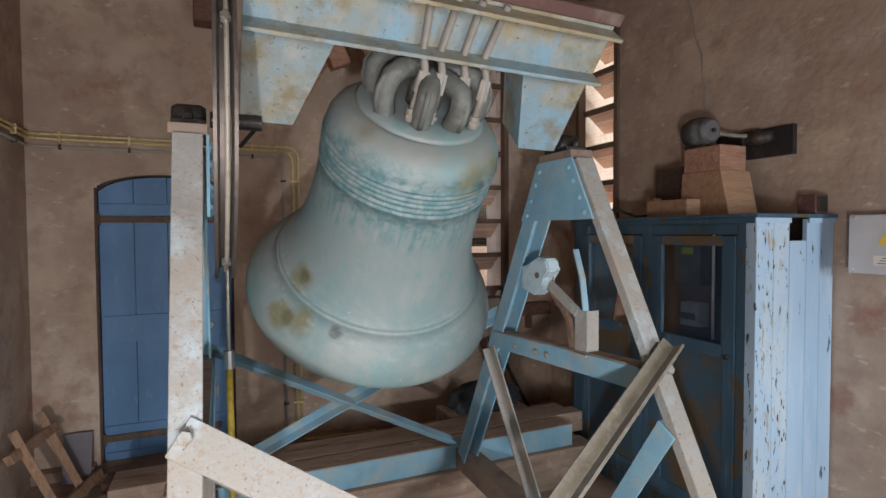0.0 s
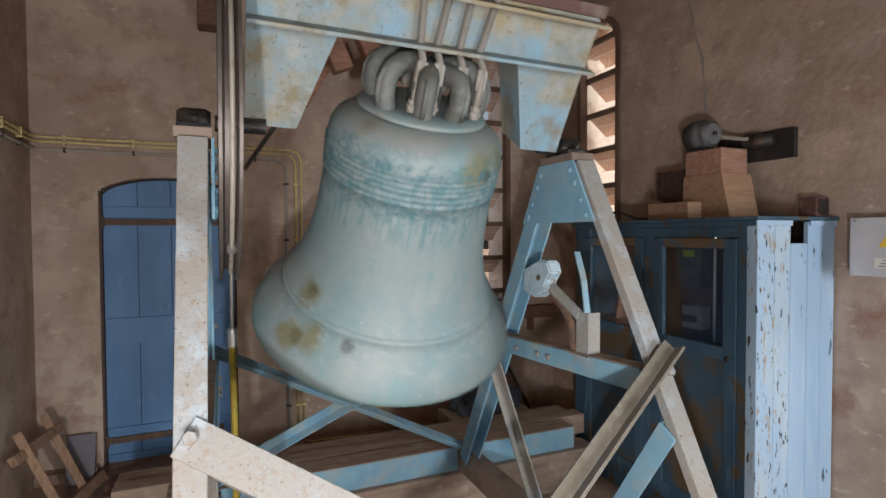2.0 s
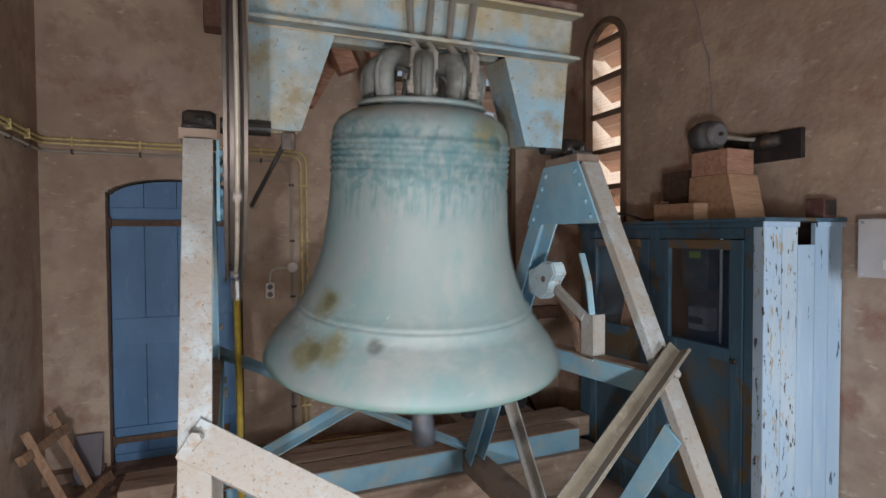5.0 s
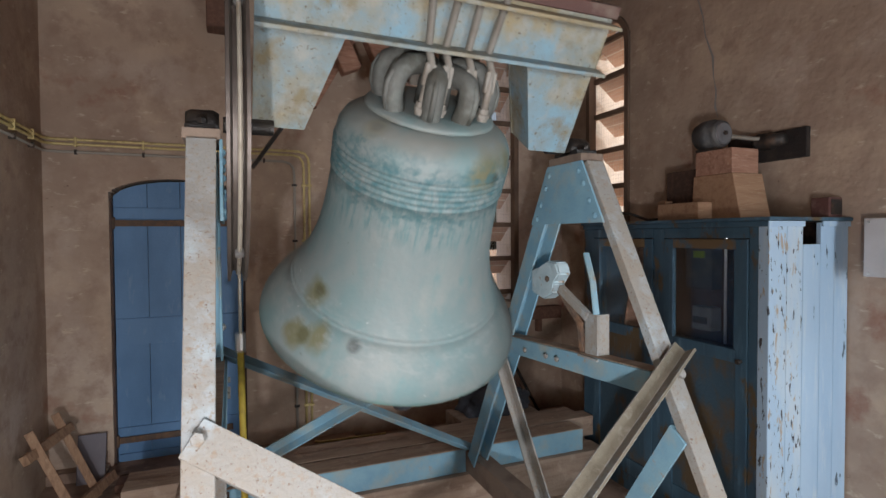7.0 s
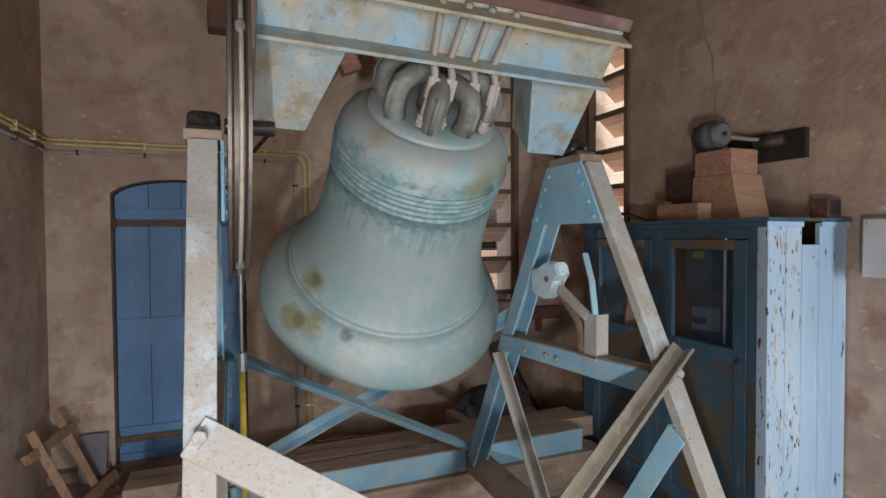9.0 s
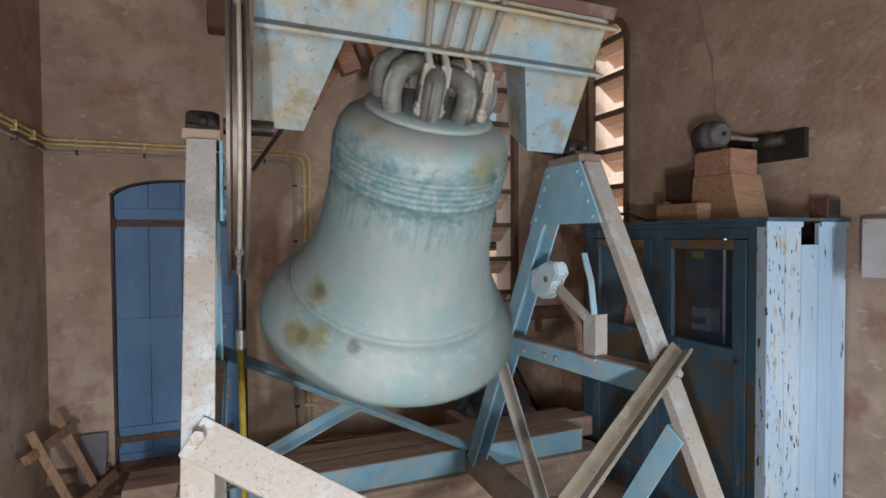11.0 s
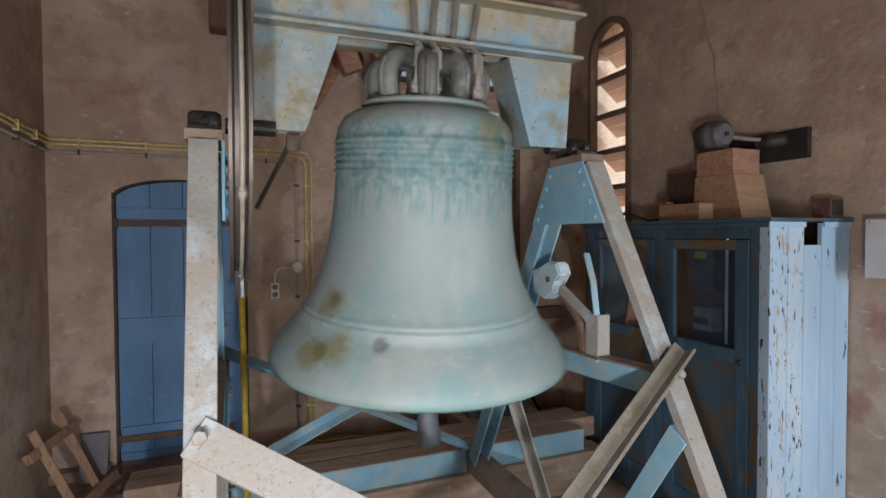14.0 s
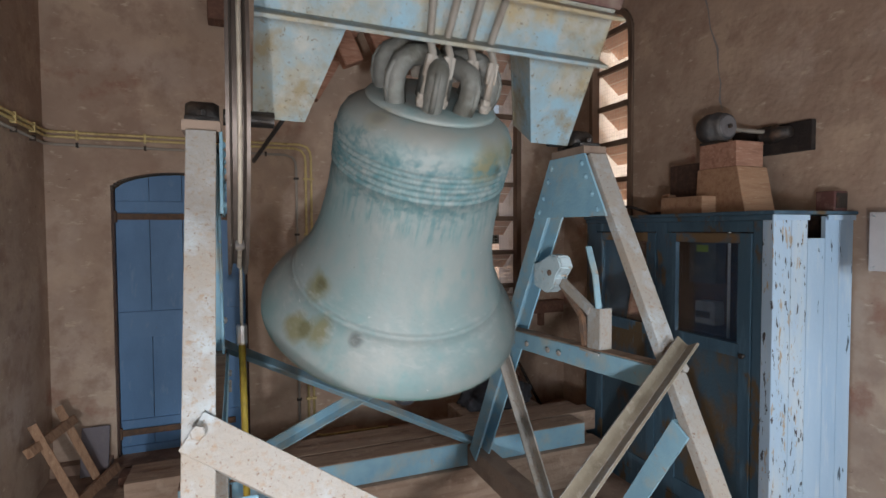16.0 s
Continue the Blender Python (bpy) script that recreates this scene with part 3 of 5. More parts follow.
def lancet(number, axis, hole, label):
    """A louvred lancet; axis 'x': in the north wall, 'y': in the east wall."""
    a, b, sill, spring, rise = hole
    w = thing("window_%d" % number, label, "window", kind="structure")
    w.matrix_basis = Matrix.Translation((0, Y1, 0)) if axis == "x" else Matrix.Translation((X1, 0, 0)) @ pose(0, 0, 0, 0, 0, -90) @ pose(0, 0, 0, 0, 0, 0)
    # local: x along the wall, y outwards
    lo, hi = (a, b) if axis == "x" else (-b, -a)
    mid, half = (lo + hi) / 2, (hi - lo) / 2
    f = bmesh.new()
    for s in (-1, 1):
        x = mid + s * (half - 0.02)
        box((x - 0.022, -0.022, sill), (x + 0.022, 0.05, spring + 0.02), 0.004, None, f)
    head = part("window_frame", f, LANCETWOOD, w, "dark weathered wooden frame")
    n = 10
    arch = bmesh.new()
    for i in range(n):
        t0, t1 = math.pi * i / n, math.pi * (i + 1) / n
        p = lambda t, k: (mid + (half - 0.045 * k) * math.cos(t), spring + (rise - 0.045 * k) * math.sin(t))
        q = [p(t0, 0), p(t1, 0), p(t1, 1), p(t0, 1)]
        v = [arch.verts.new((x, -0.02, z)) for x, z in q] + [arch.verts.new((x, 0.05, z)) for x, z in q]
        for ids in ((0, 1, 2, 3), (7, 6, 5, 4), (0, 4, 5, 1), (1, 5, 6, 2), (2, 6, 7, 3), (3, 7, 4, 0)):
            arch.faces.new([v[k] for k in ids])
    part("arch_head", arch, LANCETWOOD, w)
    z = sill + 0.10
    while z < spring + rise + 0.22:
        s = part("slat", box((-half + 0.03, 0.0, -0.009), (half - 0.03, 0.25, 0.009), 0.003), LOUVREM, w)
        s.matrix_basis = Matrix.Translation((mid, 0.07, z)) @ pose(0, 0, 0, -38)
        o = part("slat_joint", box((-half + 0.03, 0.118, -0.013), (half - 0.03, 0.126, -0.0095), 0.001), WHITEWASH, w)
        o.matrix_basis = s.matrix_basis.copy()
        if z < spring + rise - 0.10:
            k = part("slat_nosing", box((-half + 0.02, 0.0, -0.032), (half - 0.02, 0.035, 0.008), 0.005), LANCETWOOD, w)
            k.matrix_basis = Matrix.Translation((mid, 0.03, z))
        z += 0.30
    for s in (-1, 1):
        x = mid + s * (half + 0.03)
        part("reveal_lining", box((mid + s * half - s * 0.004, 0.056, sill), (mid + s * half + s * 0.0005, TH, spring + 0.02)), WHITEWASH, w, "whitewashed reveal")
        part("outer_reveal", box((x - 0.03, TH + 0.002, sill - 0.1), (x + 0.03, TH + 0.20, spring + rise)), WHITEWASH, w, "whitewashed outer reveal")
    mesh = bmesh.new()
    step = 0.03
    x = lo + 0.05
    while x < hi - 0.04:
        box((x - 0.0008, 0.052, sill), (x + 0.0008, 0.0535, spring + rise * 0.7), 0, None, mesh)
        x += step
    z = sill
    while z < spring + rise * 0.7:
        box((lo + 0.045, 0.0536, z - 0.0008), (hi - 0.045, 0.055, z + 0.0008), 0, None, mesh)
        z += step
    part("wire_mesh", mesh, ZINC, w, "fine galvanised wire netting")


lancet(1, "x", LANCET_A, "tall louvred lancet with wooden slats and netting")
lancet(2, "x", LANCET_B, "tall louvred lancet with weathered wooden slats")
lancet(3, "y", LANCET_C, "tall louvred lancet beside the blue cabinet")


def roof_timbers():
    g = "roof timbers"
    def beam(name, p0, p1, w, h, mat, label, up=(0, 0, 1)):
        single(name, prism(rect(w, h), p0, p1, up, 0.008), mat, label, "beam", group=g)
    # joists along the room; the middle one's pale underside has its lit look in the colour
    beam("ceiling_joist", (1.67, Y0, 3.235), (1.67, Y1 - 0.02, 3.235), 0.19, 0.33, TIMBER, "broad reddish brown ceiling joist")
    beam("joist_underside", (1.67, Y0, 3.025), (1.67, Y1 - 0.05, 3.025), 0.17, 0.088, JOISTPALE, "pale sawn underside of the broad joist, lightened to look lit")
    beam("wall_plate", (X0, Y1 - 0.10, 3.50), (X1, Y1 - 0.10, 3.50), 0.20, 0.20, TIMBER, "reddish brown timber plate along the wall")
    beam("ceiling_joist", (0.0, Y0, 3.62), (0.0, Y1 - 0.2, 3.62), 0.2, 0.24, DARKTIMBER, "dark brown ceiling joist with a shadowed side")
    beam("ceiling_joist", (2.62, Y0, 3.62), (2.62, Y1 - 0.2, 3.62), 0.16, 0.2, TIMBER, "broad reddish brown ceiling joist")
    beam("corbel_post", (-0.03, Y1 - 0.11, 3.03), (-0.03, Y1 - 0.11, 3.40), 0.18, 0.16, DARKTIMBER, "dark timber corbel under the plate", (0, 1, 0))
    for x in (0.42, 0.70):
        beam("diagonal_strut", (x, Y1 - 0.33, 3.7), (x + 0.42, Y1 - 0.33, 2.78), 0.14, 0.12, TIMBER, "leaning reddish brown timber strut by the wall", (0, 1, 0))
    beam("diagonal_strut", (1.06, Y1 - 0.2, 3.42), (0.56, Y1 - 0.2, 2.55), 0.10, 0.10, TIMBER, "leaning reddish brown timber strut by the wall", (0, 1, 0))
    beam("lintel_board", (1.06, Y1 - 0.03, 3.20), (1.62, Y1 - 0.03, 3.17), 0.05, 0.14, PALEDUST, "dusty grey lintel board across a lancet")
    single("roof_pipe", rod([(2.05, Y1 - 0.3, 3.52), (2.5, Y1 - 0.32, 3.44), (2.52, Y1 - 0.32, 3.6)], 0.03, 12), IRON, "short black iron pipe under the ceiling", "pipe", smooth=True)


roof_timbers()


# ---- the steel bell frame: two A-shaped ends on ground beams, braced across ----
XL, XR, YB, ZP = -0.065, 1.255, 1.73, 1.933
SLOPE, HALF_HEAD, HEAD = 0.536, 0.115, 1.87
def leg_at(x, z, s):
    return (x, YB + s * (HALF_HEAD + SLOPE * (1.885 - z)), z)


def tapered(p0, p1, w0, w1, d, up, bm=None):
    """An angle iron whose broad face narrows from w0 at p0 to w1 at p1."""
    own = bmesh.new()
    n = (Vector(p1) - Vector(p0)).length
    t = 0.009
    rings = []
    for z, w in ((0, w0), (n, w1)):
        pts = [(-w / 2, 0), (w / 2, 0), (w / 2, -d), (w / 2 - t, -d), (w / 2 - t, -t), (-w / 2, -t)]
        rings.append([own.verts.new((x, y, z)) for x, y in pts])
    own.faces.new(rings[0][::-1])
    own.faces.new(rings[1])
    for i in range(6):
        j = (i + 1) % 6
        own.faces.new((rings[0][i], rings[0][j], rings[1][j], rings[1][i]))
    bmesh.ops.bevel(own, geom=own.edges[:], offset=0.002, segments=1, affect="EDGES")
    own.transform(along(p0, p1, up))
    return add(bm, own)


def bell_frame():
    f = thing("bell_support", "blue painted riveted steel bell frame, dusty and flaking", "bell frame")
    for x, inner in ((XL, 1), (XR, -1)):
        for s in (-1, 1):
            foot, top = leg_at(x, 0.372, s), leg_at(x, HEAD, s)
            up = (0, s, 0)
            if s < 0:
                part("leg", tapered(foot, top, 0.056, 0.076, 0.035, up), STEELPALE, f, "pale dusty inclined leg")
            else:
                bm = prism([(-0.04, 0), (0.04, 0), (0.04, -0.085), (0.031, -0.085), (0.031, -0.009), (-0.031, -0.009), (-0.031, -0.085), (-0.04, -0.085)], foot, top, up, 0.002)
                part("leg", bm, STEELBLUE, f)
        # gusset plate at the head, on the side of the bell, with its rivets
        gx = x + inner * 0.046
        g = bmesh.new()
        quad = [leg_at(gx, HEAD, -1), leg_at(gx, HEAD, 1), leg_at(gx, 1.64, 1), leg_at(gx, 1.64, -1)]
        quad = [(a, b + (0.012 if b < YB else -0.012), c) for a, b, c in quad]
        v = [g.verts.new(q) for q in quad] + [g.verts.new((q[0] + inner * 0.008, q[1], q[2])) for q in quad]
        for ids in ((0, 1, 2, 3), (7, 6, 5, 4), (0, 4, 5, 1), (1, 5, 6, 2), (2, 6, 7, 3), (3, 7, 4, 0)):
            g.faces.new([v[k] for k in ids])
        plate = part("gusset_plate", g, STEELBLUE, f, "blue triangular plate with rivets")
        for z in (1.835, 1.785, 1.72, 1.665):
            for s in (-1, 1):
                p = leg_at(gx + inner * 0.008, z, s)
                p = (p[0], p[1] - s * 0.045, z)
                part("rivet", lathe([(0, 0.008), (0.006, 0.007), (0.011, 0.003), (0.012, 0)], 8, None, along(p, (p[0] + inner, p[1], p[2]), (0, 0, 1))), STEELBLUE, plate)
        part("bearing_seat", box((x - 0.05, YB - 0.105, HEAD), (x + 0.05, YB + 0.105, 1.9), 0.003), DUSTSTEEL, f)
        # level tie between the legs, with the struts of the lower bay
        za, zb = 1.17, 1.12
        a, b = leg_at(gx, za, -1), leg_at(gx, zb, 1)
        a, b = (a[0], a[1] + 0.05, za), (b[0], b[1], zb)
        t = part("tie", prism(angle_iron(0.075 * -inner, 0.075, 0.008, 1, -1) if inner > 0 else angle_iron(0.075, 0.075, 0.008, 1, -1), b, a, (0, 0, 1), 0.0015), STEELBLUE, f)
        part("dust_layer", prism(rect(0.062, 0.003), (b[0] - inner * 0.032, b[1], b[2] + 0.004), (a[0] - inner * 0.032, a[1], a[2] + 0.004), (0, 0, 1)), DUSTWOOD, t, "brown dust lying on the tie")
        for k in (0.25, 0.42, 0.5):
            p = [u + (w - u) * k for u, w in zip(b, a)]
            part("bolt", hexbolt((gx + inner * 0.009, p[1], p[2] - 0.04), (inner, 0, 0), 0.011, 0.009), STEELPALE, t)
        for s in (-1, 1):
            p, q = leg_at(gx, 1.03, s), (gx, YB + (0.055 if s > 0 else -0.12), 0.371)
            p = (p[0], p[1] - s * 0.045, p[2])
            part("strut", prism(angle_iron(0.045 if s > 0 else 0.07, 0.05 if s > 0 else 0.07, 0.008, 1 if s > 0 else -1, 1), q, p, (0, -1, 0.3), 0.0015), STEELPALE if s > 0 else STEELBLUE, f)
    part("bright_bolt", lathe([(0, 0.012), (0.008, 0.010), (0.013, 0.004), (0.013, 0)], 12, None, along((XL + 0.0405, 2.14, 1.26), (1, 2.14, 1.26), (0, 0, 1))), ZINC, f, "new shiny bolt")
    # ground beams
    for s, y in ((-1, YB - 1.08), (1, YB + 1.08)):
        bm = prism([(-0.075, 0), (0.075, 0), (0.075, -0.012), (-0.063, -0.012), (-0.063, -0.118), (0.075, -0.118), (0.075, -0.13), (-0.075, -0.13)][::-1], (-0.25, y, 0.372), (2.05, y, 0.372), (0, 0, 1), 0.002)
        gb = part("ground_beam", bm, STEELBLUE, f, "blue channel beam dusty on its top")
        part("dust_layer", box((-0.25, y - 0.072, 0.373), (2.05, y + 0.072, 0.377), 0.001), DUSTWOOD, gb, "brown dust lying on the beam")
    for x in (XL, XR):
        part("cross_beam", prism(rect(0.10, 0.12), (x + (0.03 if x > 0 else 0), YB - 1.0, 0.31), (x + (0.03 if x > 0 else 0), YB + 1.0, 0.31), (0, 0, 1), 0.004), DUSTSTEEL, f, "brown dusty beam")
    # crossed braces, front and back, in the plane of the legs
    for s in (-1, 1):
        for i, (xa, xb) in enumerate(((XL, XR), (XR, XL))):
            off = 0.012 if s < 0 else 0.05
            p = Vector(leg_at(xa, 1.19 if s < 0 else 1.185, s)) + Vector((0, s * off, 0))
            q = Vector(leg_at(xb, 0.42 if s < 0 else 0.425, s)) + Vector((0, s * off, 0))
            d = (q - p).normalized()
            p = p - d * ((0.004 if s < 0 else 0.05) if i == 0 else 0.06)
            normal = Vector((0, s, SLOPE)).normalized()
            lift = normal * (0.0 if i == 0 else 0.012)
            w = 0.075 if s < 0 else 0.055
            if s < 0:
                prof = [(a - 0.062, b) for a, b in angle_iron(0.088, 0.06, 0.009, 1, -1)] if i == 0 else angle_iron(0.05, 0.05, 0.009, -1, 1)
            else:
                prof = angle_iron(w, 0.05, 0.008, 1, -1)
            mat = STEELPALE if s < 0 else STEELBLUE
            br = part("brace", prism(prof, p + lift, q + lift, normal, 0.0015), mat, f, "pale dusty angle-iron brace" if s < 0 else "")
            # faces not turned along the brace's side axis take a darker olive
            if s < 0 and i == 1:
                br.data.materials.append(OLIVESTEEL)
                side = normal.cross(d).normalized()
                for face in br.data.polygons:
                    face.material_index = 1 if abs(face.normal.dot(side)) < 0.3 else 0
            b = Vector(leg_at(xa, 1.165 if s < 0 else 1.165, s)) + normal * (0.012 + off)
            part("bolt", hexbolt(b, normal, 0.016 if s < 0 else 0.011, 0.012), STEELPALE, br)
    return f


bell_frame()


def bearing(x, label):
    b = thing("bearing_block", label, "bearing", group="bell bearings")
    part("housing", lathe([(0, -0.045), (0.036, -0.045), (0.044, -0.03), (0.044, 0.03), (0.036, 0.045), (0, 0.045)], 20, None, Matrix.Translation((x, YB, 1.928)) @ pose(0, 0, 0, 0, 90)), GREASE, b, smooth=True)
    part("pedestal", box((x - 0.045, YB - 0.075, 1.90), (x + 0.045, YB + 0.075, 1.918), 0.006), GREASE, b)
    for s in (-1, 1):
        part("nut", hexbolt((x, YB + s * 0.068, 1.918), (0, 0, 1), 0.013, 0.018), GREASE, b)
    return b


bearing(XL, "greasy black bearing block on the near post")
bearing(XR, "greasy black bearing block on the far post")


def tower_hammer():
    """The striking hammer on the tie of the far end."""
    h = thing("clock_hammer", "pale blue clock hammer on an upright bracket", "hammer")
    x = XR - 0.035
    part("bracket", box((x - 0.003, 1.545, 1.155), (x + 0.003, 1.615, 1.31), 0.001), STEELPALE, h, "upright dusty steel bracket")
    part("bracket_web", box((x + 0.004, 1.545, 1.155), (x + 0.05, 1.551, 1.31), 0.001), STEELPALE, h)
    part("foot_plate", box((x - 0.02, 1.53, 1.146), (x + 0.06, 1.64, 1.155), 0.002), STEELPALE, h)
    bar = part("spring_bar", prism(rect(0.024, 0.008), (x, 1.555, 1.31), (x, 1.575, 1.43), (0, 1, 0), 0.001), STEELBLUE, h, "bent riveted steel bar")
    part("bar_tip", prism(rect(0.024, 0.008), (x, 1.575, 1.43), (x, 1.615, 1.53), (0, 1, 0), 0.001), STEELBLUE, bar)
    part("shaft", prism(rect(0.022, 0.034), (x, 1.60, 1.295), (x, 1.775, 1.385), (0, 0, 1), 0.002), STEELPALE, h)
    part("linkage", prism(rect(0.018, 0.024), (x + 0.005, 1.635, 1.16), (x + 0.005, 1.66, 1.27), (0, 1, 0), 0.002), RUST, h, "rusty link")
    part("linkage", prism(rect(0.018, 0.02), (x + 0.005, 1.66, 1.265), (x + 0.005, 1.79, 1.375), (0, 0, 1), 0.002), RUST, h)
    own = bmesh.new()
    pr = [(-0.10, -0.055), (-0.02, -0.075), (0.035, -0.045), (0.03, -0.01), (0.075, 0.02), (0.055, 0.06), (0.0, 0.065), (-0.05, 0.03), (-0.10, 0.03)]
    pr = [(u * 1.15, w * 1.15) for u, w in pr]
    a = [own.verts.new((x - 0.03, 1.83 - u, 1.42 + w)) for u, w in pr]
    b = [own.verts.new((x + 0.03, 1.83 - u, 1.42 + w)) for u, w in pr]
    own.faces.new(a)
    own.faces.new(b[::-1])
    for i in range(len(a)):
        own.faces.new((a[i], b[i], b[(i + 1) % len(a)], a[(i + 1) % len(a)]))
    bmesh.ops.bevel(own, geom=own.edges[:], offset=0.007, segments=2, affect="EDGES")
    head = part("hammer_head", own, HAMMERM, h, "pale blue hammer head")
    part("pin", hexbolt((x - 0.031, 1.82, 1.42), (-1, 0, 0), 0.012, 0.008), RUST, head)


tower_hammer()


# ---- the bell, its yoke, wheel and clapper ----
BX, TURN = 0.635, 0.7
REST = pose(BX, YB + 0.012, ZP, 0, 0, TURN)
LIP = -0.765


def ring_profile():
    """Outer profile from the crown to the lip with its moulded rings."""
    p = [(0.0, 0.105), (0.16, 0.105), (0.168, 0.098), (0.20, 0.094), (0.245, 0.082), (0.28, 0.058), (0.298, 0.028), (0.303, 0.0)]
    for z in (-0.022, -0.040, -0.058, -0.076, -0.098, -0.118):
        p += [(0.304, z + 0.006), (0.3095, z + 0.003), (0.3095, z - 0.003), (0.304, z - 0.006)]
    p += [(0.307, -0.17), (0.311, -0.23), (0.318, -0.30), (0.329, -0.37), (0.344, -0.43), (0.365, -0.49), (0.392, -0.545)]
    for r, z in ((0.403, -0.568), (0.412, -0.584)):
        p += [(r, z + 0.006), (r + 0.007, z), (r + 0.004, z - 0.006)]
    p += [(0.44, -0.62), (0.468, -0.652), (0.492, -0.682), (0.512, -0.715), (0.523, -0.74), (0.525, -0.755), (0.518, LIP)]
    return p


INNER = [(0.5185, LIP + 0.0005), (0.512, -0.770), (0.498, -0.771), (0.478, -0.764), (0.462, -0.750), (0.451, -0.728), (0.441, -0.695), (0.426, -0.655), (0.405, -0.61), (0.372, -0.555), (0.341, -0.48), (0.314, -0.39), (0.297, -0.28), (0.288, -0.17), (0.283, -0.10), (0.270, -0.092), (0.264, -0.05), (0.25, -0.02), (0.244, 0.0), (0.22, 0.012), (0.16, 0.03), (0.155, 0.045), (0, 0.055)]


def yoke(parent):
    # two channel beams, front and rear, with a gap between them
    z0, z1, h = 0.28, 0.442, 0.56
    front = prism([(0, 0), (0.082, 0), (0.082, 0.012), (0.010, 0.012), (0.010, z1 - z0 - 0.012), (0.082, z1 - z0 - 0.012), (0.082, z1 - z0), (0, z1 - z0)], (h, -0.045, z0), (-h, -0.045, z0), (0, 0, 1), 0.0015)
    beam = part("yoke_beam", front, YOKEM, parent, "blue and ochre stained steel yoke beam")
    part("lip", box((-h, -0.053, z0 - 0.004), (h, -0.0455, z0 + 0.020), 0.003), OCHRE, beam, "ochre edge strip")
    part("top_plate", box((-h, -0.053, z1 + 0.0005), (h, 0.145, z1 + 0.012), 0.002), YOKEM, beam)
    part("yoke_beam", box((-h, 0.062, z0), (h, 0.14, z1), 0.003), YOKEM, parent, "rear steel yoke beam")
    part("top_cleat", prism(rect(0.05, 0.04), (0.02, -0.03, z1 + 0.033), (h + 0.02, -0.03, z1 + 0.033), (0, 0, 1), 0.003), REDLEAD, beam, "reddish primed angle on the yoke")
    for s in (-1, 1):
        for y in (-0.04, 0.125):
            own = bmesh.new()
            pr = [(0.56, z0), (0.30, z0), (0.405, -0.03), (0.56, -0.03)]
            a = [own.verts.new((s * x, y - 0.006, z)) for x, z in pr]
            b = [own.verts.new((s * x, y + 0.006, z)) for x, z in pr]
            own.faces.new(a)
            own.faces.new(b[::-1])
            for i in range(4):
                own.faces.new((a[i], b[i], b[(i + 1) % 4], a[(i + 1) % 4]))
            part("yoke_arm", own, YOKEM, parent, "tapering steel arm plate stained ochre")
        part("arm_web", box((s * 0.545, -0.033, -0.03), (s * 0.556, 0.118, z0), 0.001), YOKEM, parent)
        if s > 0:
            part("arm_web", prism(rect(0.15, 0.01), (s * 0.306, 0.042, z0 - 0.002), (s * 0.411, 0.042, -0.028), (s, 0, 0)), YOKEM, parent)
            part("arm_foot", box((s * 0.42, -0.033, -0.028), (s * 0.544, 0.118, 0.03), 0.003), YOKEM, parent)
        else:
            part("arm_foot", box((s * 0.500, -0.033, -0.028), (s * 0.544, 0.118, 0.03), 0.003), YOKEM, parent)
        part("gudgeon", rod([(s * 0.50, 0, 0), (s * 0.645, 0, 0)], 0.024, 16), GREASE, parent, smooth=False)
    # straps that hold the canons up to the yoke
    for ya, yb in ((-0.165, -0.070), (0.165, 0.158)):
        for xa, xm, xb in ((-0.075, -0.055, -0.070), (-0.012, 0.0, 0.012), (0.085, 0.075, 0.085), (0.135, 0.145, 0.165)):
            st = part("strap_rod", rod([(xa, ya, 0.118), ((xa + xm) / 2, ya * 0.9, 0.19), (xm, (ya * 0.6 + yb * 0.4), 0.25), (xm, yb, 0.285), (xb, yb, z1 + 0.012)], 0.0125, 8), STRAPM, parent, "grey suspension rod", True)
            part("hook_foot", rod([(xa, ya, 0.10), (xa, ya * 0.98, 0.14)], 0.017, 10), STRAPM, st)
            part("nut", hexbolt((xa, ya, 0.112), (0, 0, 1), 0.021, 0.014), STRAPM, st)
            part("flat_shank", prism(rect(0.036, 0.018), ((xa + xm) / 2, ya * 0.9, 0.185), (xm, (ya * 0.62 + yb * 0.38), 0.248), (0, 1, 0.2), 0.003), STRAPM, st)
    # stay rods of the arm by the wheel
    for y in (1,):
        s = part("stay_rod", rod([(-0.525, 0.085, 0.272), (-0.425, 0.085, 0.03)], 0.008, 8), IRON, parent, "black tie rod")
        part("fork", box((-0.448, 0.07, -0.02), (-0.408, 0.105, 0.05), 0.006), IRON, s)
        part("fork_bolt", hexbolt((-0.428, 0.07, 0.0), (0, -1, 0), 0.013, 0.012), ZINC, s)
        part("lower_rod", rod([(-0.43, y * 0.11, -0.03), (-0.555, y * 0.20, -0.29)], 0.008, 8), IRON, s)
        part("lower_fork", box((-0.455, y * 0.115 - 0.016, -0.085), (-0.41, y * 0.115 + 0.016, -0.025), 0.006), IRON, s)


